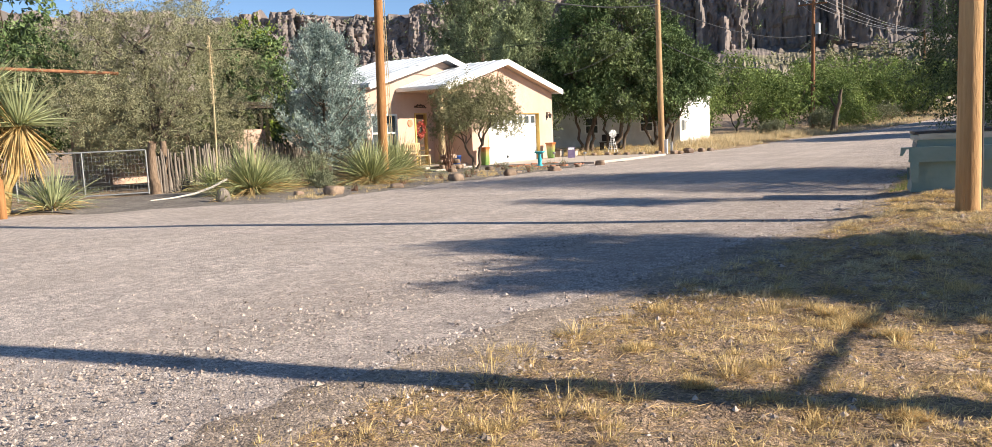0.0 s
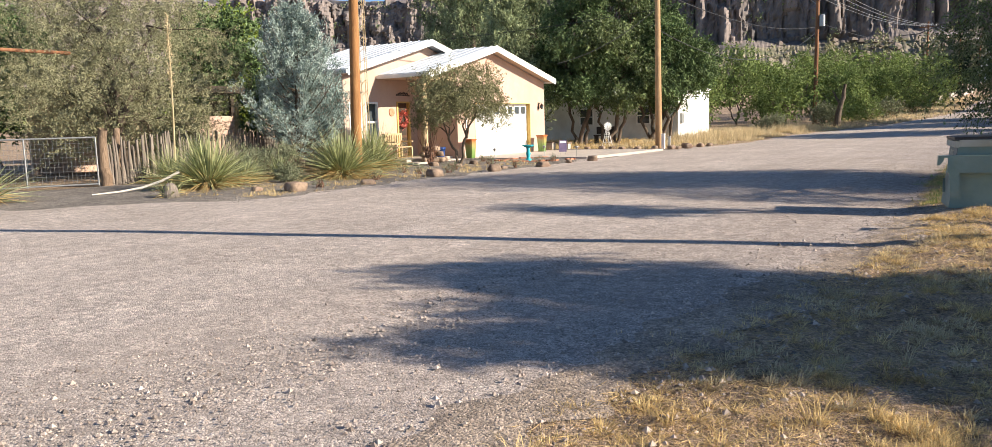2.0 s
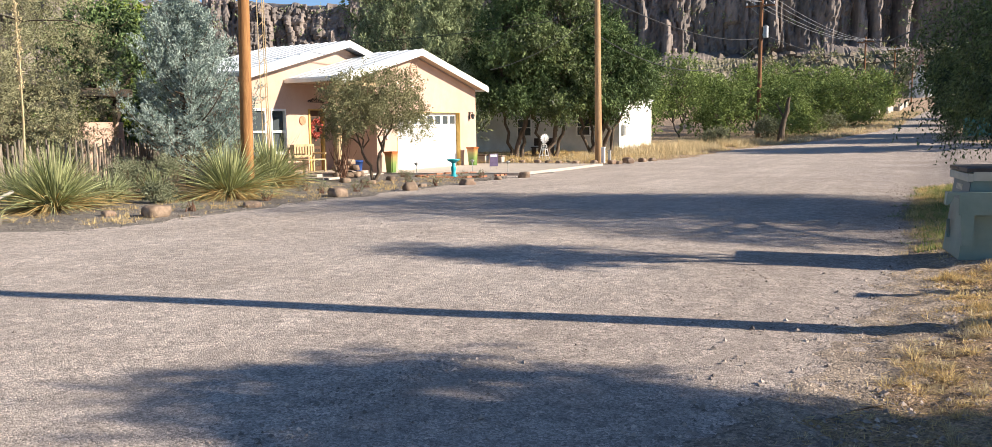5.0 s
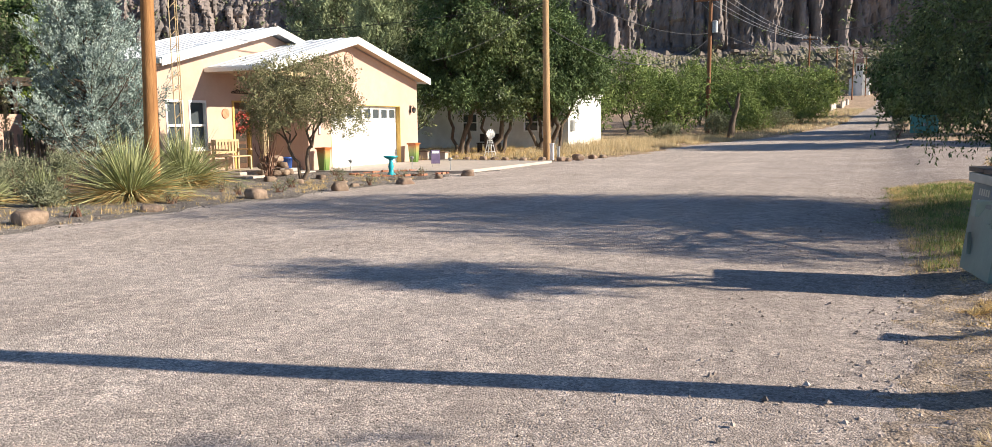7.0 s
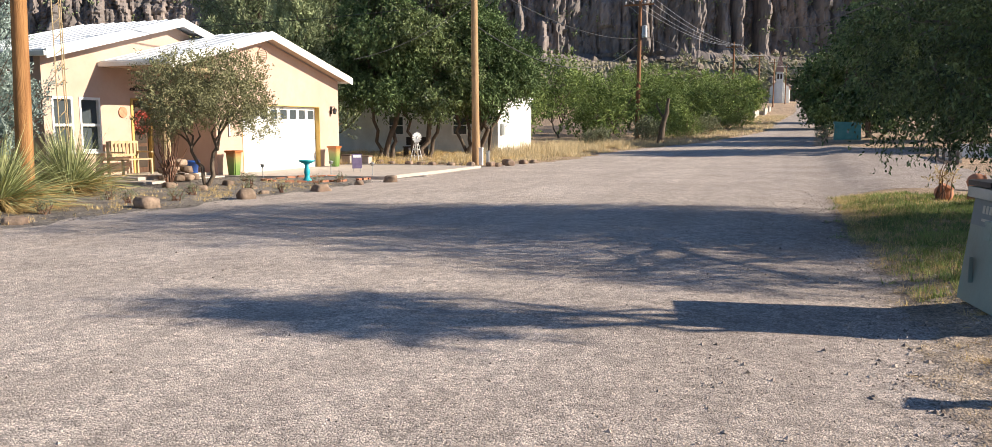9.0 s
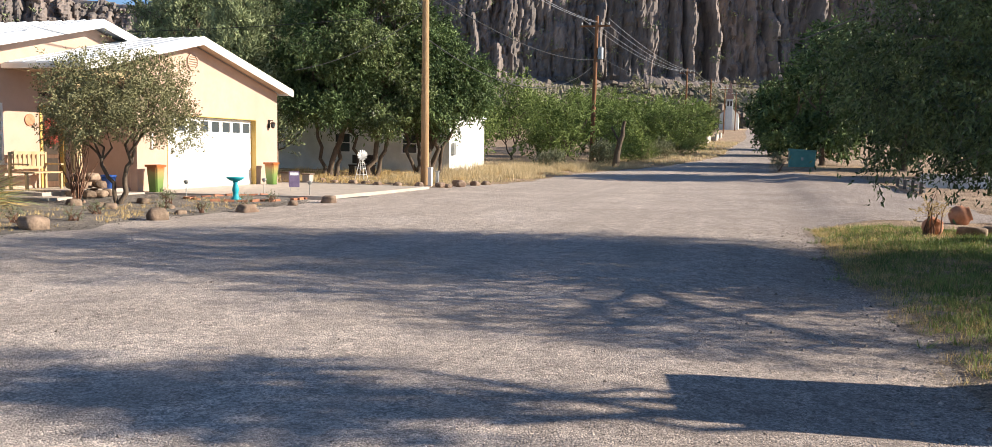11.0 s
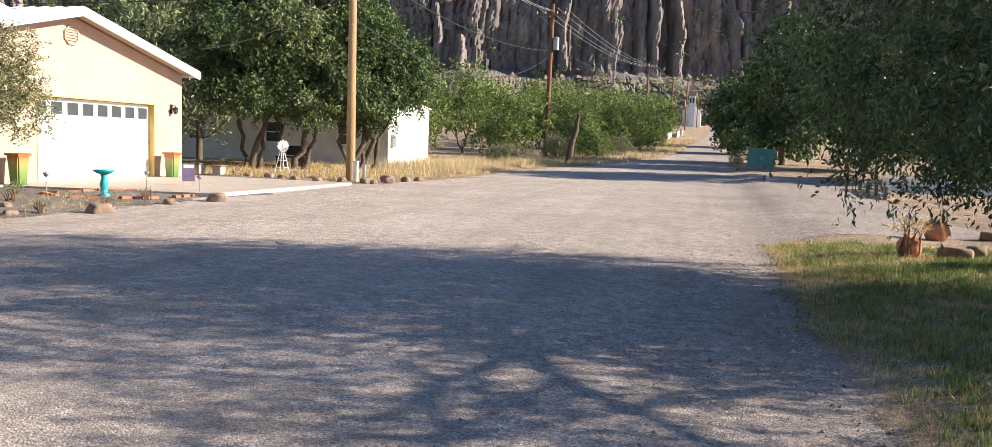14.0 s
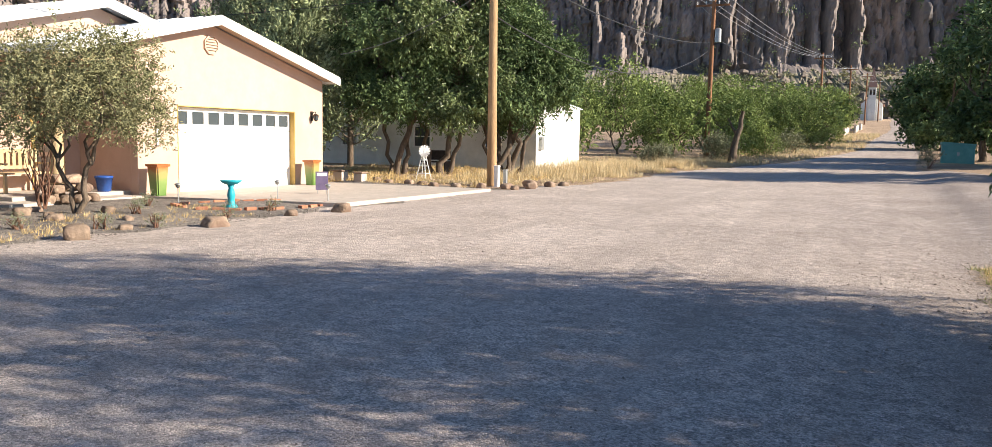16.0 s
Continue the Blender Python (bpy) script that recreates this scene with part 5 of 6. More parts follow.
v, f = tufts(rng, x, y, 14, rng.uniform(.05, .13, len(x)), .003, 1.4, fine=False)
tagged(part_np("dry_grass_far_verge", v, f, M["grass_dry"]), "yellow grass at the edge of the green verge", "grass", kind="stuff")
# tall dry grass on the left verge beyond the driveway
x, y = patchy(rng, 5200, -17.5, -8.0, 36.6, 64, .8, .0, 3.0)
e = road_edges(y)[0]
k = (x < e - .25) & (x > e - 5.2) & ~((x < -13.3) & (y < 37.6))
x, y = x[k], y[k]
v, f = tufts(rng, x, y, 16, rng.uniform(.15, .8, len(x)) * np.clip((e[k] - x) * .6, .25, 1) * (.35 + .65 * smooth(40, 48, y)) * (1 - .5 * smooth(56, 62, y)), .007, .5, fine=False)
tagged(part_np("tall_dry_grass", v, f, M["grass_pale"]), "tall straw-yellow grass along the road edge", "grass", kind="stuff")
x, y = patchy(rng, 1500, -24, -13.6, 36.0, 48, .6, -.2, 5.0)
v, f = tufts(rng, x, y, 12, rng.uniform(.10, .35, len(x)), .006, .7, fine=False)
tagged(part_np("yard_grass", v, f, M["grass_dry"]), "straw-yellow grass under the trees", "grass", kind="stuff")
x, y = patchy(rng, 3400, -12.5, -1.0, 60, 130, .4, -.4, 6.0)
e1, e2 = road_edges(y)
k = (x < e1 - .2) | (x > e2 + .2)
x, y = x[k], y[k]
v, f = tufts(rng, x, y, 10, rng.uniform(.2, .5, len(x)), .015, .7, fine=False)
tagged(part_np("far_grass", v, f, M["grass_pale"]), "dry grass beside the far road", "grass", kind="stuff")
# sparse dry weeds at the foot of the left plants
x, y = patchy(rng, 900, -15.4, -13.0, 13.5, 27, 1.4, .2, 7.0)
v, f = tufts(rng, x, y, 7, rng.uniform(.05, .16, len(x)), .004, 1.0)
tagged(part_np("yard_stubble", v, f, M["grass_dry"]), "sparse dry stubble on the yard gravel", "grass", kind="stuff")


def pebbles(name, rng, x, y, size, label, mat="stone_bits", lift=.03):
    """Loose stones: squat irregular pyramids half sunk in the surface."""
    n = len(x)
    o = np.array([(1, 0, -.2), (0, 1, -.2), (-1, 0, -.2), (0, -1, -.2), (0, 0, .62)])
    a = rng.uniform(0, 6.28, n)
    s = size[:, None, None] * rng.uniform(.6, 1.35, (n, 5, 1))
    v = o[None] * s
    c, q = np.cos(a)[:, None], np.sin(a)[:, None]
    v = np.stack([v[..., 0] * c - v[..., 1] * q, v[..., 0] * q + v[..., 1] * c, v[..., 2]], -1)
    v += np.stack([x, y, ground_z(x, y) + lift], 1)[:, None]
    b = np.arange(n)[:, None] * 5
    f = np.concatenate([b + t for t in ([0, 1, 4], [1, 2, 4], [2, 3, 4], [3, 0, 4])])
    return tagged(part_np(name, v.reshape(-1, 3), f, M[mat]), label, "gravel", kind="stuff")


n = 85000
y = 2.2 + 23 * rng.uniform(0, 1, n) ** 1.5
x = rng.uniform(-12.8, -1.2, n)
dens = np.sin(x * 1.15 + .5 * np.sin(y * .16)) + rng.normal(size=n) * .8
k = (x < road_edges(y)[1] + .1) & (x > road_edges(y)[0] + .1) & (dens > -.5)
x, y = x[k], y[k]
pebbles("road_gravel", rng, x, y, .004 + .008 * rng.uniform(0, 1, len(x)) ** 2.5, "loose pale gravel on the road")
n = 4600
y = rng.uniform(2, 30, n)
x = rng.uniform(-11, -1.3, n)
k = x < road_edges(y)[1]
pebbles("road_stones", rng, x[k], y[k], .009 + .017 * rng.uniform(0, 1, k.sum()) ** 4, "larger loose stones on the road")
n = 4200
y = 2 + 22 * rng.uniform(0, 1, n) ** 1.2
x = -3.7 + .25 * np.sin(y * .35) + rng.normal(size=n) * .26
pebbles("gravel_windrow", rng, x, y, .006 + .013 * rng.uniform(0, 1, n) ** 3, "low ridge of coarse gravel along the road")
n = 9000
y = 2 + 26 * rng.uniform(0, 1, n) ** 1.2
x = road_edges(np.minimum(y, 26.5))[1] - .05 + rng.normal(size=n) * .36
pebbles("edge_gravel", rng, x, y, .006 + .019 * rng.uniform(0, 1, n) ** 4, "coarse loose gravel at the road edge", lift=.012)
n = 16000
x, y = rng.uniform(-2.4, 4.5, n), rng.uniform(1.5, 16, n)
k = x > road_edges(y)[1] - .5
pebbles("verge_stones", rng, x[k], y[k], .006 + .025 * rng.uniform(0, 1, k.sum()) ** 4, "small stones among the dry grass", lift=.0)
n = 9000
x, y = rng.uniform(-18, -12.6, n), rng.uniform(13, 28.3, n)
pebbles("yard_stones", rng, x, y, .008 + .022 * rng.uniform(0, 1, n) ** 3, "dark yard gravel stones", "yard", lift=.02)


def rock(x, y, r, seed, squash=.7, mat="rock", label="rounded brown field rock on the gravel", group="field rocks", z=None, name="rock"):
    bm = bmesh.new()
    bmesh.ops.create_icosphere(bm, subdivisions=3, radius=1.0)
    rng = random.Random(seed)
    o = Vector((rng.uniform(0, 50), rng.uniform(0, 50), 0))
    sx, sy = rng.uniform(.8, 1.3), rng.uniform(.75, 1.1)
    for v in bm.verts:
        p = v.co.copy()
        k = 1 + .34 * noise.noise(p * 1.1 + o) + .14 * noise.noise(p * 2.7 + o) + .06 * noise.noise(p * 6 + o)
        q = p * k
        q = Vector((max(-.85, min(.85, q.x)), max(-.8, min(.8, q.y)), max(-.55, min(.82, q.z))))
        v.co = Vector((q.x * sx, q.y * sy, q.z * squash)) * r
    ob = part(name, bm, M[mat], shade=True)
    ob.matrix_basis = pose(x, y, (gz(x, y) if z is None else z) + r * squash * .42, 0, 0, rng.uniform(0, 360))
    return tagged(ob, label, "rock", group)


for k, (x, y, r) in enumerate([(-13.47, 15.4, .30), (-13.2, 17.5, .24), (-13.17, 20.18, .29), (-12.7, 22.45, .29), (-12.35, 24.75, .23), (-12.32, 28.15, .25), (-12.6, 26.95, .16),
                               (-12.75, 36.95, .22), (-13.3, 36.4, .24), (-12.1, 37.3, .25), (-13.9, 35.9, .22), (-14.6, 35.8, .2), (-12.4, 38.0, .3), (-14.9, 23.7, .17), (-15.3, 23.9, .15),
                               (-15.1, 24.9, .18), (-15.9, 23.8, .2), (-16.3, 24.3, .15), (-14.3, 15.0, .16), (-17.2, 23.2, .2), (-15.3, 36.3, .17), (-15.9, 36.5, .2), (-16.6, 36.4, .16), (-17.3, 36.8, .18), (-12.0, 38.6, .24), (-11.8, 39.3, .2), (-12.3, 36.6, .18), (-13.1, 23.6, .12), (-14.0, 24.4, .13)]):
    rock(x, y, r * .86, 500 + k, .5 if k == 1 else .72)
for k in range(16):
    a = k * 2.4
    rock(-17.6 + .35 * math.cos(a) * (1 - k / 30), 26.0 + .55 * math.sin(a) * (1 - k / 30), .17, 530 + k, .7, "rock", "pale tan stone piled round the porch column", "column base stones", gz(-17.2, 25.7) + .06 + .2 * (k // 6))
for k, (x, y, r) in enumerate([(1.2, 25.4, .22), (1.6, 25.9, .2), (1.9, 24.9, .17), (2.6, 28.6, .2), (3.1, 29.3, .22), (2.3, 25.2, .2)]):
    rock(x, y, r, 560 + k, .6, "rock", "dark brown rock on the grass verge", "verge rocks")
# red edging round the bird bath bed
ring = [(-15.35, 26.6), (-14.5, 26.35), (-13.75, 26.9), (-13.3, 28.0), (-13.35, 29.0), (-14.0, 29.2), (-14.8, 28.4), (-15.5, 27.4)]
edging = empty("bed_edging", -14.4, 27.7, 0)
tagged(edging, "low broken red stone edging round a flower bed", "edging")
k = 0
for (x0, y0), (x1, y1) in zip(ring, ring[1:] + ring[:1]):
    L = math.hypot(x1 - x0, y1 - y0)
    m = max(1, int(L / .27))
    for i in range(m):
        t = (i + .5) / m
        k += 1
        if k % 7 == 3:
            continue
        h = .045 + .03 * ((k * 37) % 10) / 10
        b = boxed(-.115, -.05, -.06, .115, .05, h, bevel=.012)
        cx, cy = x0 + (x1 - x0) * t, y0 + (y1 - y0) * t
        bmesh.ops.transform(b, matrix=pose(cx + 14.4, cy - 27.7, gz(cx, cy) + .01, ((k * 13) % 9) - 4, ((k * 7) % 9) - 4, math.degrees(math.atan2(y1 - y0, x1 - x0)) + ((k * 29) % 17) - 8), verts=b.verts)
        part("edging_stone", b, M["red_rock"], edging)

# ---- made things ----


def dumpster(x, y):
    """Front-load steel dumpster; its short side leans in above the road edge."""
    root = empty("dumpster", x, y, gz(x, y) + .02)
    W, D, Hb = .84, 1.83, .88
    lean = lambda z: .10 * z / Hb
    part("body", prism([(0, .0), (D, .0), (D, Hb + .06), (lean(Hb), Hb)], 0, W, "y"), M["teal_steel"], root)
    part("rim", box(box(boxed(.045, -.035, Hb - .07, .10, W + .035, Hb + .015, bevel=.008), .10, -.035, Hb - .06, D, .0, Hb + .03), .10, W, Hb - .06, D, W + .035, Hb + .03), M["pale_steel"], root, "faded pale steel rim")
    band = part("band", prism([(lean(.60) - .008, .60), (lean(.80) - .008, .80), (lean(.80) + .02, .80), (lean(.60) + .02, .60)], .02, W - .02, "y"), M["band_steel"], root, "grey-blue painted band")
    for k in range(5):
        part("letter_bar", prism([(lean(.70) - .012, .70), (lean(.76) - .012, .76), (lean(.76) - .0085, .76), (lean(.70) - .0085, .70)], .34 + k * .062, .38 + k * .062, "y"), M["pale_steel"], band)
    part("letter_bar", prism([(lean(.64) - .012, .64), (lean(.66) - .012, .66), (lean(.66) - .0085, .66), (lean(.64) - .0085, .64)], .36, .62, "y"), M["pale_steel"], band)
    plate = prism([(.16, .22), (.30, .28), (.30, .40), (.20, .44), (.20, .50), (.30, .55), (.46, .55), (.46, .22)], 0, .03, "x")
    bmesh.ops.transform(plate, matrix=pose(.012, 0, 0, 0, 5.6, 0), verts=plate.verts)
    part("lift_plate", plate, M["teal_steel"], root)
    part("rib", boxed(-.012, .60, .16, .02, .625, .36, bevel=.006), M["teal_steel"], root)
    part("fork_sleeve", box(box(boxed(-.04, -.14, .48, 1.25, -.003, .51), -.15, -.14, .68, 1.25, -.003, .71), -.04, -.14, .51, 1.25, -.11, .68), M["teal_steel"], root)
    part("hook", prism([(-.15, .68), (-.08, .68), (-.09, .64), (-.13, .58), (-.16, .58)], -.12, -.02, "y"), M["teal_steel"], root)
    part("gusset", prism([(.0, .16), (.10, .16), (.10, .48), (-.02, .48)], -.14, -.11, "y"), M["teal_steel"], root)
    for a, b in ((-.02, .41), (.43, .86)):
        part("lid", prism([(.04, Hb + .025), (D, Hb + .07), (D, Hb + .10), (.04, Hb + .065)], a, b, "y"), M["black_plastic"], root, "black plastic lid")
    for a in (.06, .64):
        part("skid", boxed(.08, a, -.03, 1.7, a + .14, .0), M["rust"], root)
    root.matrix_basis = pose(x, y, gz(x, y) + .02, 0, 0, 10)
    return tagged(root, "dull teal steel dumpster with black lids", "dumpster")


dumpster(-.59, 14.93)


def pedestal(x, y, w, h, mat, label, name="utility_pedestal"):
    root = empty(name, x, y, gz(x, y))
    part("body", boxed(-w / 2, -w / 2, -.05, w / 2, w / 2, h, bevel=.015), M[mat], root)
    part("cap", boxed(-w / 2 - .012, -w / 2 - .012, h, w / 2 + .012, w / 2 + .012, h + .05, bevel=.015), M[mat], root)
    return tagged(root, label, "utility pedestal")


pedestal(.62, 13.6, .12, .75, "white_paint", "pale blue-white plastic utility pedestal")
pedestal(-13.35, 37.55, .14, .62, "white_paint", "pale plastic utility pedestal by the pole")
pedestal(-13.15, 37.75, .11, .5, "galv", "grey plastic utility pedestal by the pole")
tb = empty("transformer_box", 1.0, 66.6, gz(1.0, 66.6))
part("body", boxed(-.8, -.6, -.05, .8, .6, 1.0, bevel=.03), M["teal_bright"], tb)
part("lid", prism([(-.85, 1.0), (.85, 1.0), (.85, 1.06), (-.85, 1.16)], -.63, .63, "y"), M["teal_bright"], tb)
part("latch", boxed(-.06, -.63, .4, .06, -.603, .6), M["galv"], tb)
tagged(tb, "teal painted steel box beside the far road", "dumpster")


def wire_gate(a, b, h):
    root = empty("wire_gate", a[0], a[1], gz(*a))
    dx, dy = b[0] - a[0], b[1] - a[1]
    L = math.hypot(dx, dy)
    u = (dx / L, dy / L)
    P = lambda s, z: (u[0] * s, u[1] * s, z)
    for s in (0, L / 2, L):
        part_np("upright", *tube_arrays([P(s, .04), P(s, h)], [.022, .022], 8), M["galv"], root, shade=True)
    for z in (.08, h):
        part_np("rail", *tube_arrays([P(0, z), P(L, z)], [.022, .022], 8), M["galv"], root, shade=True)
    for k in range(1, int(L / .1)):
        part_np("wire", *tube_arrays([P(k * .1, .08), P(k * .1, h)], [.003, .003], 4), M["galv"], root)
    for k in range(1, int(h / .12)):
        part_np("wire", *tube_arrays([P(0, .08 + k * .12), P(L, .08 + k * .12)], [.003, .003], 4), M["galv"], root)
    return tagged(root, "grey galvanised pipe and wire-mesh gate", "gate")


wire_gate((-20.2, 14.85), (-22.0, 12.1), 1.3)


def stick_fence(pts, h, seed):
    rng = R(seed)
    root = empty("stick_fence", pts[0][0], pts[0][1], gz(*pts[0]))
    for a, b in zip(pts, pts[1:]):
        L = math.hypot(b[0] - a[0], b[1] - a[1])
        m = int(L / .075)
        for i in range(m):
            t = i / m
            x, y = a[0] + (b[0] - a[0]) * t - pts[0][0], a[1] + (b[1] - a[1]) * t - pts[0][1]
            hh = h * rng.uniform(.78, 1.1)
            p = limb_path(rng, (x, y, -.1), (x + rng.normal() * .04, y + rng.normal() * .04, hh), 0, 4, .015)
            part_np("stick", *tube_arrays(p, np.linspace(.045, .028, 4) * rng.uniform(.7, 1.2), 6), M["grey_wood"], root, shade=True)
    return tagged(root, "weathered grey upright stick fence", "fence")


stick_fence([(-20.2, 15.2), (-20.4, 17.0), (-20.6, 19.6), (-21.8, 22.6)], 1.3, 600)
for k, (x, y, r) in enumerate([(-20.25, 15.1, .15), (-20.6, 15.7, .12)]):
    root = empty("fence_post", x, y, gz(x, y))
    part_np("post", *tube_arrays(limb_path(R(610 + k), (0, 0, -.1), (.05, 0, 1.5), 0, 6, .05), np.linspace(r, r * .7, 6), 10), M["post_brown"], root, shade=True)
    tagged(root, "thick weathered juniper fence post", "fence post", "fence posts")
fb = part_np("fallen_branch", *tube_arrays([(-17.05, 12.75, gz(-17, 12.8) + .045), (-16.9, 13.3, gz(-17, 13.3) + .06), (-16.7, 13.75, gz(-17, 13.8) + .13), (-16.45, 14.1, gz(-16.4, 14) + .26), (-16.2, 14.4, gz(-16, 14.4) + .46)], [.014, .024, .028, .03, .032], 9), M["bleached"], shade=True)
tagged(fb, "pale curved fallen branch beside the sotol", "branch")
beam = empty("overhead_beam", -22.8, 12.0, 0)
part_np("beam", *tube_arrays([(0, -3.0, 3.75), (0, 3.9, 3.75)], [.05, .05], 10), M["rust"], beam, shade=True)
for yy in (-2.7, -.6):
    part_np("post", *tube_arrays([(0, yy, -.2), (0, yy, 3.71)], [.06, .06], 10), M["rust"], beam, shade=True)
tagged(beam, "rusty pipe overhead gate beam on posts", "gate beam")
op = empty("timber_post", -17.3, 9.4, 0)
part_np("post", *tube_arrays([(0, 0, -.2), (0, 0, .4), (0, 0, .85)], [.09, .09, .08], 12), M["pole"], op, shade=True)
part("cap", lathe([(.085, .84), (.05, .88)], 12), M["pole"], op)
tagged(op, "short orange-brown timber post", "post")

# bird bath
bb = empty("bird_bath", -14.3, 27.15, gz(-14.3, 27.15) + .015)
part("pedestal", lathe([(.16, -.03), (.17, .04), (.10, .10), (.085, .22), (.11, .32), (.09, .42), (.065, .52), (.10, .60)], 20), M["turquoise"], bb, shade=True)
part("bowl", lathe([(.06, .60), (.17, .62), (.27, .69), (.29, .73), (.27, .73), (.16, .66), (.03, .645)], 24), M["turquoise"], bb, shade=True)
bb.matrix_basis = bb.matrix_basis @ Matrix.Scale(.76, 4)
tagged(bb, "turquoise glazed bird bath in a gravel bed", "bird bath")


def gradient_mat():
    """Glazed planter: green foot fading through yellow into an orange rim."""
    m = make_mat("rainbow_glaze", (.3, .3, .05), (.35, .35, .06), 8, .4, .1, 30)
    nt = m.node_tree
    tc = nt.nodes.new("ShaderNodeTexCoord")
    sp = nt.nodes.new("ShaderNodeSeparateXYZ")
    nz = nt.nodes.new("ShaderNodeTexNoise")
    nz.inputs["Scale"].default_value = 6
    ad = nt.nodes.new("ShaderNodeMath")
    ad.operation = "MULTIPLY_ADD"
    ad.inputs[1].default_value = .25
    rp = nt.nodes.new("ShaderNodeValToRGB")
    e = rp.color_ramp.elements
    e[0].position, e[0].color = .15, (.10, .19, .04, 1)
    e[1].position, e[1].color = .98, (.30, .075, .02, 1)
    for p, c in ((.45, (.20, .28, .08, 1)), (.66, (.34, .27, .10, 1)), (.78, (.38, .12, .03, 1))):
        q = e.new(p)
        q.color = c
    L = nt.links
    L.new(tc.outputs["Object"], sp.inputs[0])
    L.new(tc.outputs["Object"], nz.inputs["Vector"])
    L.new(nz.outputs["Fac"], ad.inputs[0])
    L.new(sp.outputs["Z"], ad.inputs[2])
    L.new(ad.outputs[0], rp.inputs["Fac"])
    L.new(rp.outputs[0], nt.nodes["Principled BSDF"].inputs["Base Color"])
    return m


M["rainbow"] = gradient_mat()


def planter(x, y):
    root = empty("tall_planter", x, y, .106)
    bm = bmesh.new()
    prof = [(.125, 0), (.13, .02), (.17, .66), (.19, .665), (.19, .72), (.16, .72), (.15, .62)]
    rings = [[bm.verts.new((sx * r, sy * r, h)) for sx, sy in ((-1, -1), (1, -1), (1, 1), (-1, 1))] for r, h in prof]
    for a, b in zip(rings, rings[1:]):
        for i in range(4):
            bm.faces.new((a[i], a[(i + 1) % 4], b[(i + 1) % 4], b[i]))
    bm.faces.new(rings[0][::-1])
    bm.faces.new(rings[-1])
    bmesh.ops.bevel(bm, geom=[e for e in bm.edges if abs(e.verts[0].co.z - e.verts[1].co.z) > .3], offset=.03, segments=2, affect="EDGES")
    part("pot", bm, M["rainbow"], root)
    part("soil", boxed(-.148, -.148, .58, .148, .148, .62), M["yard"], root)
    return tagged(root, "tall green and orange glazed planter by the garage", "planter", "garage planters")


planter(-17.40, 28.10)
planter(-17.40, 33.62)
bp = empty("blue_pot", -18.25, 27.35, .2)
part("pot", lathe([(.13, 0), (.14, .01), (.18, .30), (.195, .30), (.195, .35), (.165, .35), (.16, .30)], 20), M["blue_glaze"], bp, shade=True)
part("soil", lathe([(.158, .28), (.158, .305)], 16), M["yard"], bp)
tagged(bp, "cobalt blue glazed pot on the porch", "flower pot")

# porch column on its stone pile
pc = empty("porch_column", -17.95, 26.0, .0)
part_np("shaft", *tube_arrays(limb_path(R(620), (0, 0, -.1), (0, 0, 3.02), 0, 8, .004), np.linspace(.14, .115, 8), 12), M["wood"], pc, shade=True)
part("capital", boxed(-.16, -.16, 2.93, .16, .16, 3.018, bevel=.015), M["wood"], pc)
tagged(pc, "round tan log porch column on a stone pile", "column")


def sconce(y, z):
    root = empty("wall_lantern", FX + .002, y, z)
    part("back_plate", boxed(0, -.06, -.14, .02, .06, .14, bevel=.008), M["dark_iron"], root)
    part_np("arm", *tube_arrays([(.02, 0, .05), (.08, 0, .12), (.15, 0, .12), (.16, 0, .06)], [.012] * 4, 8), M["dark_iron"], root)
    part("cage", lathe([(.02, -.15), (.055, -.12), (.08, .0), (.09, .01), (.06, .05), (.01, .075)], 8, (.16, 0)), M["dark_iron"], root)
    part("glass", lathe([(.062, -.105), (.084, -.006)], 8, (.16, 0)), M["glass"], root)
    return tagged(root, "dark bronze lantern on the garage wall", "wall lamp", "garage lanterns")


sconce(28.5, 2.10)
sconce(34.18, 2.10)
orn = empty("wall_cross", FX + .002, 28.5, 1.55)
part("upright", boxed(0, -.045, -.34, .025, .045, .34, bevel=.006), M["grey_wood"], orn)
part("arm", boxed(.006, -.17, .16, .03, .17, .22, bevel=.006), M["wood"], orn)
part("plate", boxed(.026, -.03, -.30, .032, .03, .10), M["white_paint"], orn)
tagged(orn, "narrow wooden cross ornament on the garage wall", "wall ornament")
vent = empty("gable_vent", FX + .002, 30.24, 3.74)
oct_ = [(.25 * math.cos(math.pi / 8 + k * math.pi / 4), .25 * math.sin(math.pi / 8 + k * math.pi / 4)) for k in range(8)]
part("backing", prism(oct_, 0, .01, "x"), M["soffit"], vent)
fr = bmesh.new()
for k in range(8):
    p, q = oct_[k], oct_[(k + 1) % 8]
    vs = [(h, w * s, zz * s) for h in (.0, .045) for (w, zz) in (p, q) for s in (1.0, .86)]
    vv = [fr.verts.new(c) for c in vs]
    for a in ((0, 1, 3, 2), (4, 6, 7, 5), (0, 4, 5, 1), (2, 3, 7, 6), (0, 2, 6, 4), (1, 5, 7, 3)):
        fr.faces.new([vv[i] for i in a])
part("frame", fr, M["stucco"], vent)
for k in range(6):
    z = -.17 + k * .068
    w = .2 if abs(z) < .1 else .15
    part("slat", prism([(.01, z), (.04, z - .03), (.045, z - .024), (.015, z + .012)], -w, w, "y"), M["stucco"], vent)
tagged(vent, "octagonal louvred gable vent", "vent")

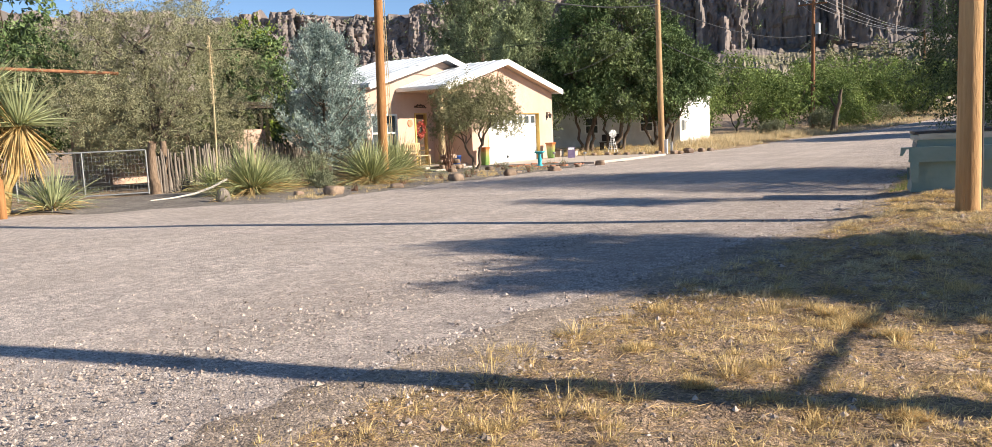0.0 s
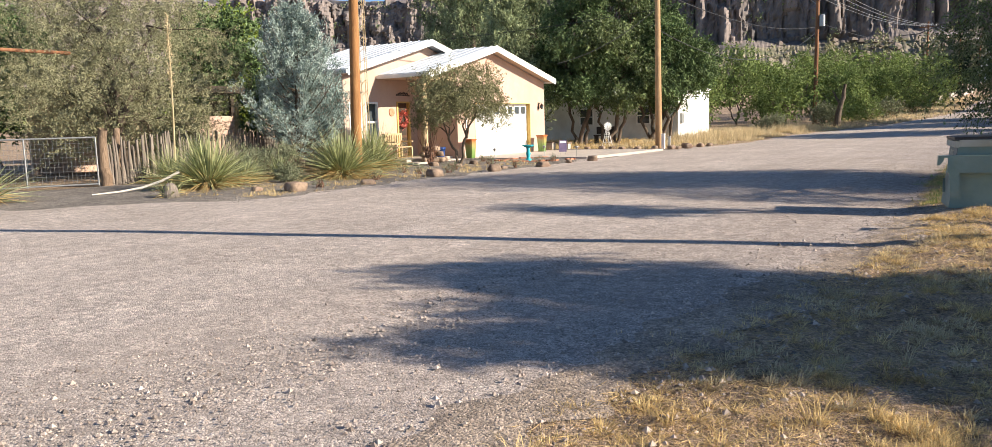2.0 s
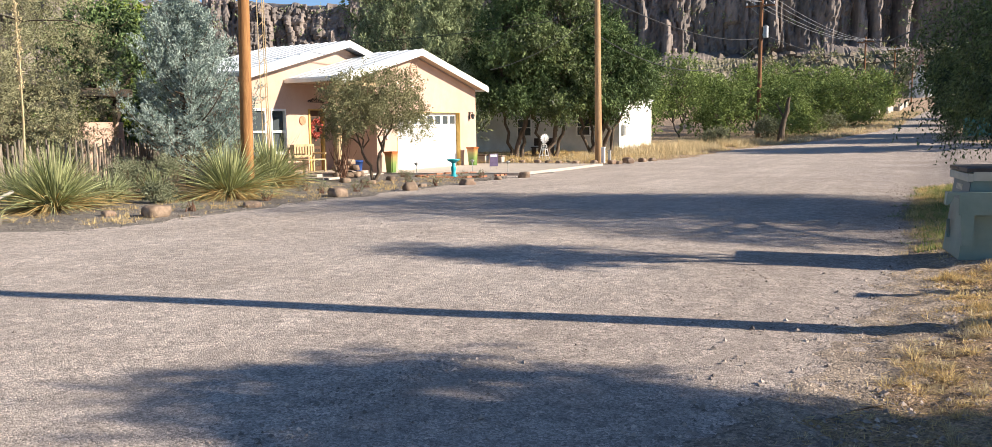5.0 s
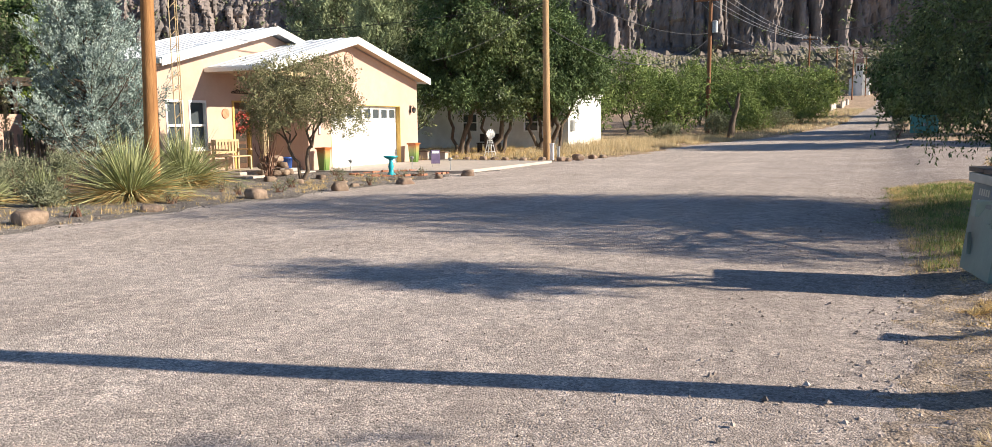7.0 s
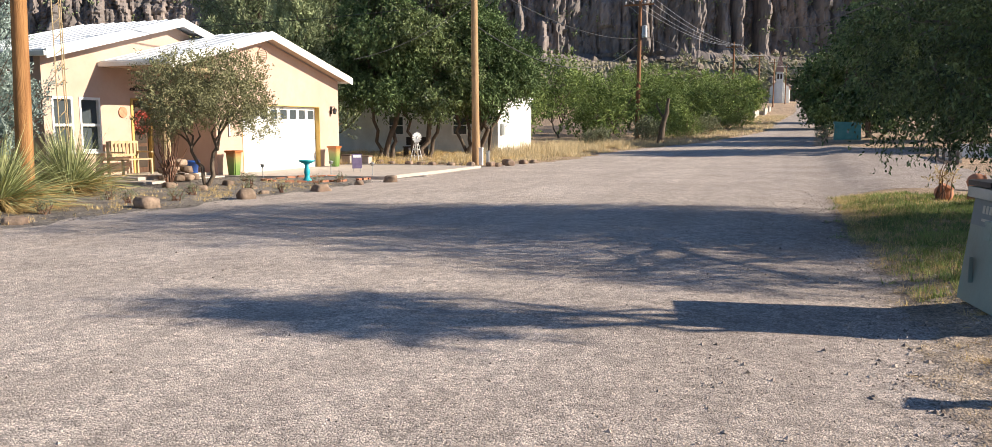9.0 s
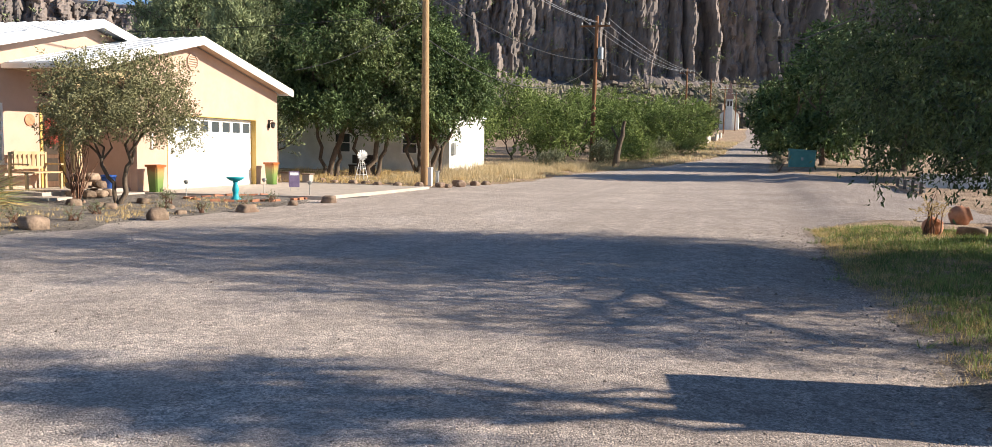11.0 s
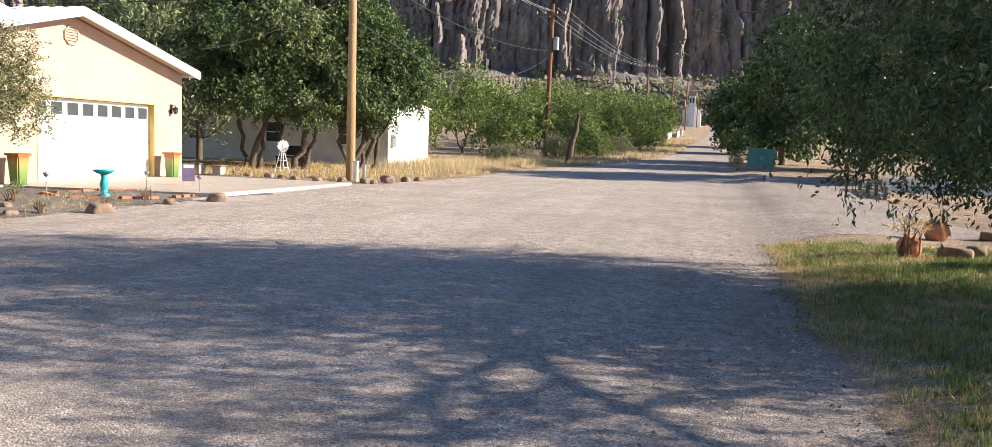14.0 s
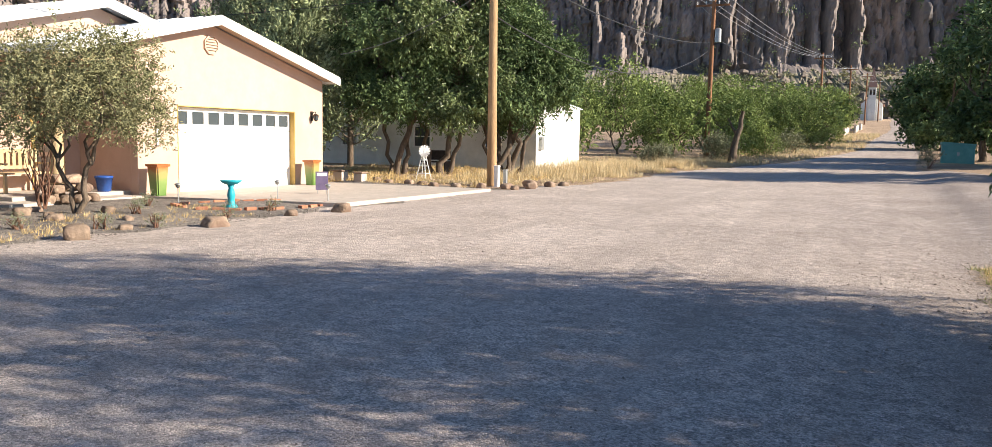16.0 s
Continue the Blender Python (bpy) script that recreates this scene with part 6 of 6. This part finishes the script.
# porch bench, wreath and ornaments
bn = empty("porch_bench", -19.35, 26.15, .2)
for yy in (-.55, .49):
    part("leg", boxed(.22, yy, 0, .28, yy + .06, .42), M["wood"], bn)
    part("leg", boxed(-.28, yy, 0, -.22, yy + .06, .92), M["wood"], bn)
    part("armrest", boxed(-.22, yy - .01, .60, .30, yy + .07, .64), M["wood"], bn)
for k in range(4):
    part("seat_slat", boxed(-.22 + k * .13, -.55, .40, -.11 + k * .13, .55, .435, bevel=.005), M["wood"], bn)
for z in (.50, .86):
    part("back_rail", boxed(-.25, -.49, z, -.21, .49, z + .07), M["wood"], bn)
for k in range(7):
    part("back_slat", boxed(-.245, -.44 + k * .135, .57, -.215, -.36 + k * .135, .86), M["wood"], bn)
tagged(bn, "tan wooden bench on the porch", "bench")
rng = R(630)
wr = empty("door_wreath", BX - .06, 27.12, 1.66)
a = rng.uniform(0, 6.28, 260)
pos = np.stack([rng.uniform(0, .07, 260), np.cos(a) * .2 + rng.normal(size=260) * .04, np.sin(a) * .26 + rng.normal(size=260) * .05], 1)
part_np("flower_ring", *leaves(rng, pos, rng.normal(size=(260, 3)) + [1, 0, 0], .09, .06), M["flower_red"], wr)
tube_pts = [(.01, .2 * math.cos(t), .26 * math.sin(t)) for t in np.linspace(0, 6.28, 20)]
part_np("hoop", *tube_arrays(tube_pts, [.02] * 20, 6), M["bark_red"], wr)
tagged(wr, "red and white flower wreath on the front door", "wreath")
sc = empty("iron_scroll", BX + .01, 27.12, 2.55)
items = [tube_arrays([(.01, -.4 + t * .8, .1 * math.sin(t * 3.14) + .04 * math.sin(t * 25)) for t in np.linspace(0, 1, 24)], [.014] * 24, 6),
         tube_arrays([(.01, -.4, 0), (.01, .4, 0)], [.012, .012], 6)]
for s in (-.2, 0, .2):
    items.append(tube_arrays([(.01, s + .06 * math.cos(t), .05 + .05 * math.sin(t)) for t in np.linspace(0, 6.28, 12)], [.01] * 12, 5))
part_np("scroll", *join_arrays(items), M["dark_iron"], sc)
tagged(sc, "dark iron scroll ornament over the front door", "wall ornament")
wd = empty("wall_plaque", BX + .002, 26.42, 1.92)
b = prism([(.15 * math.cos(t), .15 * math.sin(t)) for t in np.linspace(0, 6.28, 18, endpoint=False)], 0, .03, "x")
part("disc", b, M["terracotta"], wd)
tagged(wd, "round terracotta plaque on the porch wall", "wall ornament")


def path_light(x, y):
    root = empty("path_light", x, y, gz(x, y) + .02)
    part_np("stake", *tube_arrays([(0, 0, -.05), (0, 0, .36)], [.012, .012], 8), M["galv"], root)
    part("head", lathe([(.02, .34), (.05, .36), (.05, .40), (.075, .41), (.06, .43), (.01, .45)], 14), M["galv"], root, shade=True)
    return tagged(root, "small grey solar path light", "path light", "path lights")


for x, y in ((-15.6, 27.0), (-13.45, 29.2), (-14.7, 29.0)):
    path_light(x, y)
ys_ = empty("yard_sign", -14.6, 31.4, .057)
for s in (-.11, .11):
    part_np("stake", *tube_arrays([(0, s, -.05), (0, s, .5)], [.006, .006], 5), M["galv"], ys_)
part("panel", boxed(-.012, -.15, .1, .012, .15, .55, bevel=.004), M["purple"], ys_, "dark purple printed panel")
part("stripe", boxed(.0125, -.12, .44, .0155, .12, .52), M["white_paint"], ys_)
tagged(ys_, "small purple and white yard sign", "sign")
ys_.matrix_basis = pose(-14.9, 30.85, .106, 0, 0, -50)

wm = empty("garden_windmill", -16.5, 38.4, gz(-16.5, 38.4))
for sx, sy in ((1, 1), (1, -1), (-1, 1), (-1, -1)):
    part_np("leg", *tube_arrays([(.2 * sx, .2 * sy, -.03), (.03 * sx, .03 * sy, .95)], [.014, .012], 6), M["white_paint"], wm)
for z in (.25, .5, .72):
    w = .2 - .17 * z / .95
    part_np("brace", *tube_arrays([(w, w, z), (-w, w, z), (-w, -w, z), (w, -w, z), (w, w, z)], [.009] * 5, 5), M["white_paint"], wm)
for k in range(12):
    t = k * math.pi / 6
    b = boxed(-.004, -.035, .05, .004, .035, .2)
    bmesh.ops.transform(b, matrix=pose(.07, -.07, 1.0, 0, 0, -45) @ pose(0, 0, 0, 30 * k, 0, 0) @ pose(0, 0, 0, 0, 0, 25), verts=b.verts)
    part("sail", b, M["white_paint"], wm)
part("hub", boxed(-.04, -.1, .93, .09, .06, 1.03, bevel=.01), M["white_paint"], wm)
tagged(wm, "small white ornamental garden windmill", "windmill")
for k, (x, y, s) in enumerate([(-18.6, 36.6, .35), (-17.6, 36.3, .3), (-20.3, 37.2, .4)]):
    root = empty("garden_block", x, y, gz(x, y))
    part("block", boxed(-s / 2, -s / 2, -.05, s / 2, s / 2, s * .9, bevel=.03), M["concrete"], root)
    part("top", boxed(-s * .62, -s * .62, s * .9, s * .62, s * .62, s * 1.05, bevel=.02), M["rock"], root)
    tagged(root, "pale stone garden pedestal under the trees", "garden pedestal", "garden pedestals")
bs = empty("garden_bench", -19.2, 43.9, gz(-19.2, 43.9))
part("seat", boxed(-.6, -.2, .40, .6, .2, .46, bevel=.01), M["dark_iron"], bs)
part("back", boxed(-.6, .2, .5, .6, .24, .9, bevel=.01), M["dark_iron"], bs)
for s in (-.55, .49):
    part("leg", boxed(s, -.2, -.03, s + .06, .24, .4), M["dark_iron"], bs)
tagged(bs, "dark metal bench against the white building", "bench")


def urn(x, y, r, tilt, label, seed):
    root = empty("terracotta_urn", x, y, gz(x, y) + r * .55)
    bm = lathe([(r * .45, -r * .8), (r * .85, -r * .45), (r, 0), (r * .9, r * .45), (r * .6, r * .78), (r * .66, r * .92), (r * .56, r * .92), (r * .5, r * .7)], 22)
    part("body", bm, M["terracotta"], root, shade=True)
    root.matrix_basis = pose(x, y, gz(x, y) + r * .72, tilt, 12, seed * 40)
    return tagged(root, label, "urn", "urns")


urn(.55, 25.2, .17, 25, "tilted terracotta urn on the grass edge", 1)
urn(1.6, 28.1, .22, 70, "terracotta urn lying on its side", 2)
shrub("dry_shrub", .5, 25.0, .3, .75, "grass_dry", "dry stalky plant behind the urn", 640, n=40, leaf=.05)
shrub("dry_shrub", 2.2, 24.6, .5, .8, "grass_dry", "straw-coloured bunch grass on the verge", 641, n=160, leaf=.09)

# grey dead trunk at the edge of the thicket
dt = empty("dead_trunk", -10.4, 61.8, gz(-10.4, 61.8))
rng = R(650)
part_np("trunk", *tube_arrays(limb_path(rng, (0, 0, -.1), (.5, .2, 2.9), 0, 8, .03), np.linspace(.24, .10, 8), 10), M["bark"], dt, shade=True)
part_np("limb", *tube_arrays(limb_path(rng, (.25, .1, 1.5), (-.3, .1, 2.5), 0, 5, .05), np.linspace(.09, .04, 5), 8), M["bark"], dt, shade=True)
tagged(dt, "leaning grey dead tree trunk", "dead tree")

# low wall and low pale rails on the right
lw = tagged(part("low_wall", boxed(4.2, 46.0, -.2, 13, 46.25, .75, bevel=.02), M["white_stucco"]), "low pale rendered wall beside the road", "wall")
rf = empty("low_rails", 3.3, 41.0, gz(3.3, 41))
for k in range(4):
    part("post", boxed(-.05, k * 1.5 - .05, -.2, .05, k * 1.5 + .05, .42, bevel=.01), M["grey_wood"], rf)
for z in (.1, .23, .36):
    part("rail", boxed(.052, -.3, z - .05, .09, 4.9, z + .05, bevel=.006), M["bleached"], rf)
tagged(rf, "three low pale rails on short posts beside the road", "barrier")

# far church and wall along the road
ch = empty("church", -7.5, 252, gz(-7.5, 252))
part("tower", boxed(-.9, -.9, -1, .9, .9, 8.6), M["white_stucco"], ch)
sp = bmesh.new()
bmesh.ops.create_cone(sp, segments=4, radius1=1.65, radius2=.05, depth=5.4, cap_ends=True, matrix=pose(0, 0, 11.31, 0, 0, 45))
part("spire", sp, M["brick_red"], ch)
part("nave", prism([(-2.6, -1), (2.6, -1), (2.6, 4.4), (0, 6.6), (-2.6, 4.4)], .92, 16, "y"), M["white_stucco"], ch)
part("nave_roof", prism([(-3.0, 4.1), (0, 6.65), (3.0, 4.1), (3.0, 4.25), (0, 6.85), (-3.0, 4.25)], .9, 16.2, "y"), M["brick_red"], ch)
# dark slabs on the solid tower paint the shade of belfry openings
for s in (-.4, .4):
    part("belfry_shade_panel", boxed(s - .25, -.94, 6.6, s + .25, -.905, 8.0), M["dark_inside"], ch)
tagged(ch, "white church tower with a brown pointed spire", "church")
for k in range(7):
    y0 = 104 + k * 8
    e = float(road_edges(y0)[0]) - 4.0
    w = part("roadside_wall", boxed(e - .25, y0, gz(e, y0) - .3, e, y0 + 6.8, gz(e, y0) + 1.0, bevel=.04), M["concrete"])
    tagged(w, "pale low wall beside the far road", "wall", "roadside walls")

# boulders and scrub on the slope below the cliff
rng = R(660)
n = 5600
foot = np.array([(-300, 190), (-215, 262), (-130, 300), (-40, 330), (60, 372), (190, 405)], float)
t = rng.uniform(0, 5, n)
i = np.minimum(t.astype(int), 4)
p = foot[i] + (foot[i + 1] - foot[i]) * (t - i)[:, None]
tn = (foot[i + 1] - foot[i]) / np.linalg.norm(foot[i + 1] - foot[i], axis=1)[:, None]
out = rng.uniform(3, 104, n)
px, py = p[:, 0] + tn[:, 1] * out, p[:, 1] - tn[:, 0] * out
bz = np.interp(t, np.arange(6), [22, 24, 27, 30, 28, 20])
pz = -2 + (bz + 2) * (1 - out / 110) ** 1.5
ctr, dr = [], []
for x, y, z in zip(px[:1500], py[:1500], pz[:1500]):
    d = rng.normal(size=(10, 3))
    d /= np.linalg.norm(d, axis=1)[:, None]
    h = rng.uniform(.8, 2.2)
    ctr.append(np.array([x, y, z + h * .9]) + d * [h, h, h * .8] * rng.uniform(.5, 1, (10, 1)))
    dr.append(d)
v, f = sprays(rng, np.concatenate(ctr), np.concatenate(dr), 3, .8, 1.2, .75, .1)
tagged(part_np("slope_scrub", v, f, M["leaf_juniper"]), "olive scrub on the slope below the cliff", "scrub", kind="stuff")
vs, fs = [], []
o = np.array([(1, 0, 0), (0, 1, 0), (-1, 0, 0), (0, -1, 0), (0, 0, 1), (0, 0, -.5), (.7, .7, .5), (-.7, .6, .6)])
of = np.array([[0, 6, 4], [6, 1, 4], [1, 7, 4], [7, 2, 4], [2, 3, 4], [3, 0, 4], [0, 1, 6], [1, 2, 7], [1, 0, 5], [2, 1, 5], [3, 2, 5], [0, 3, 5]])
for k, (x, y, z) in enumerate(zip(px[3600:], py[3600:], pz[3600:])):
    s = rng.uniform(.6, 1.9)
    vs.append(o * s * rng.uniform(.7, 1.3, (8, 1)) + [x, y, z + s * .3])
    fs.append(of + 8 * k)
tagged(part_np("slope_boulders", np.concatenate(vs), np.concatenate(fs), M["talus"]), "brown boulders on the slope below the cliff", "boulders", kind="stuff")
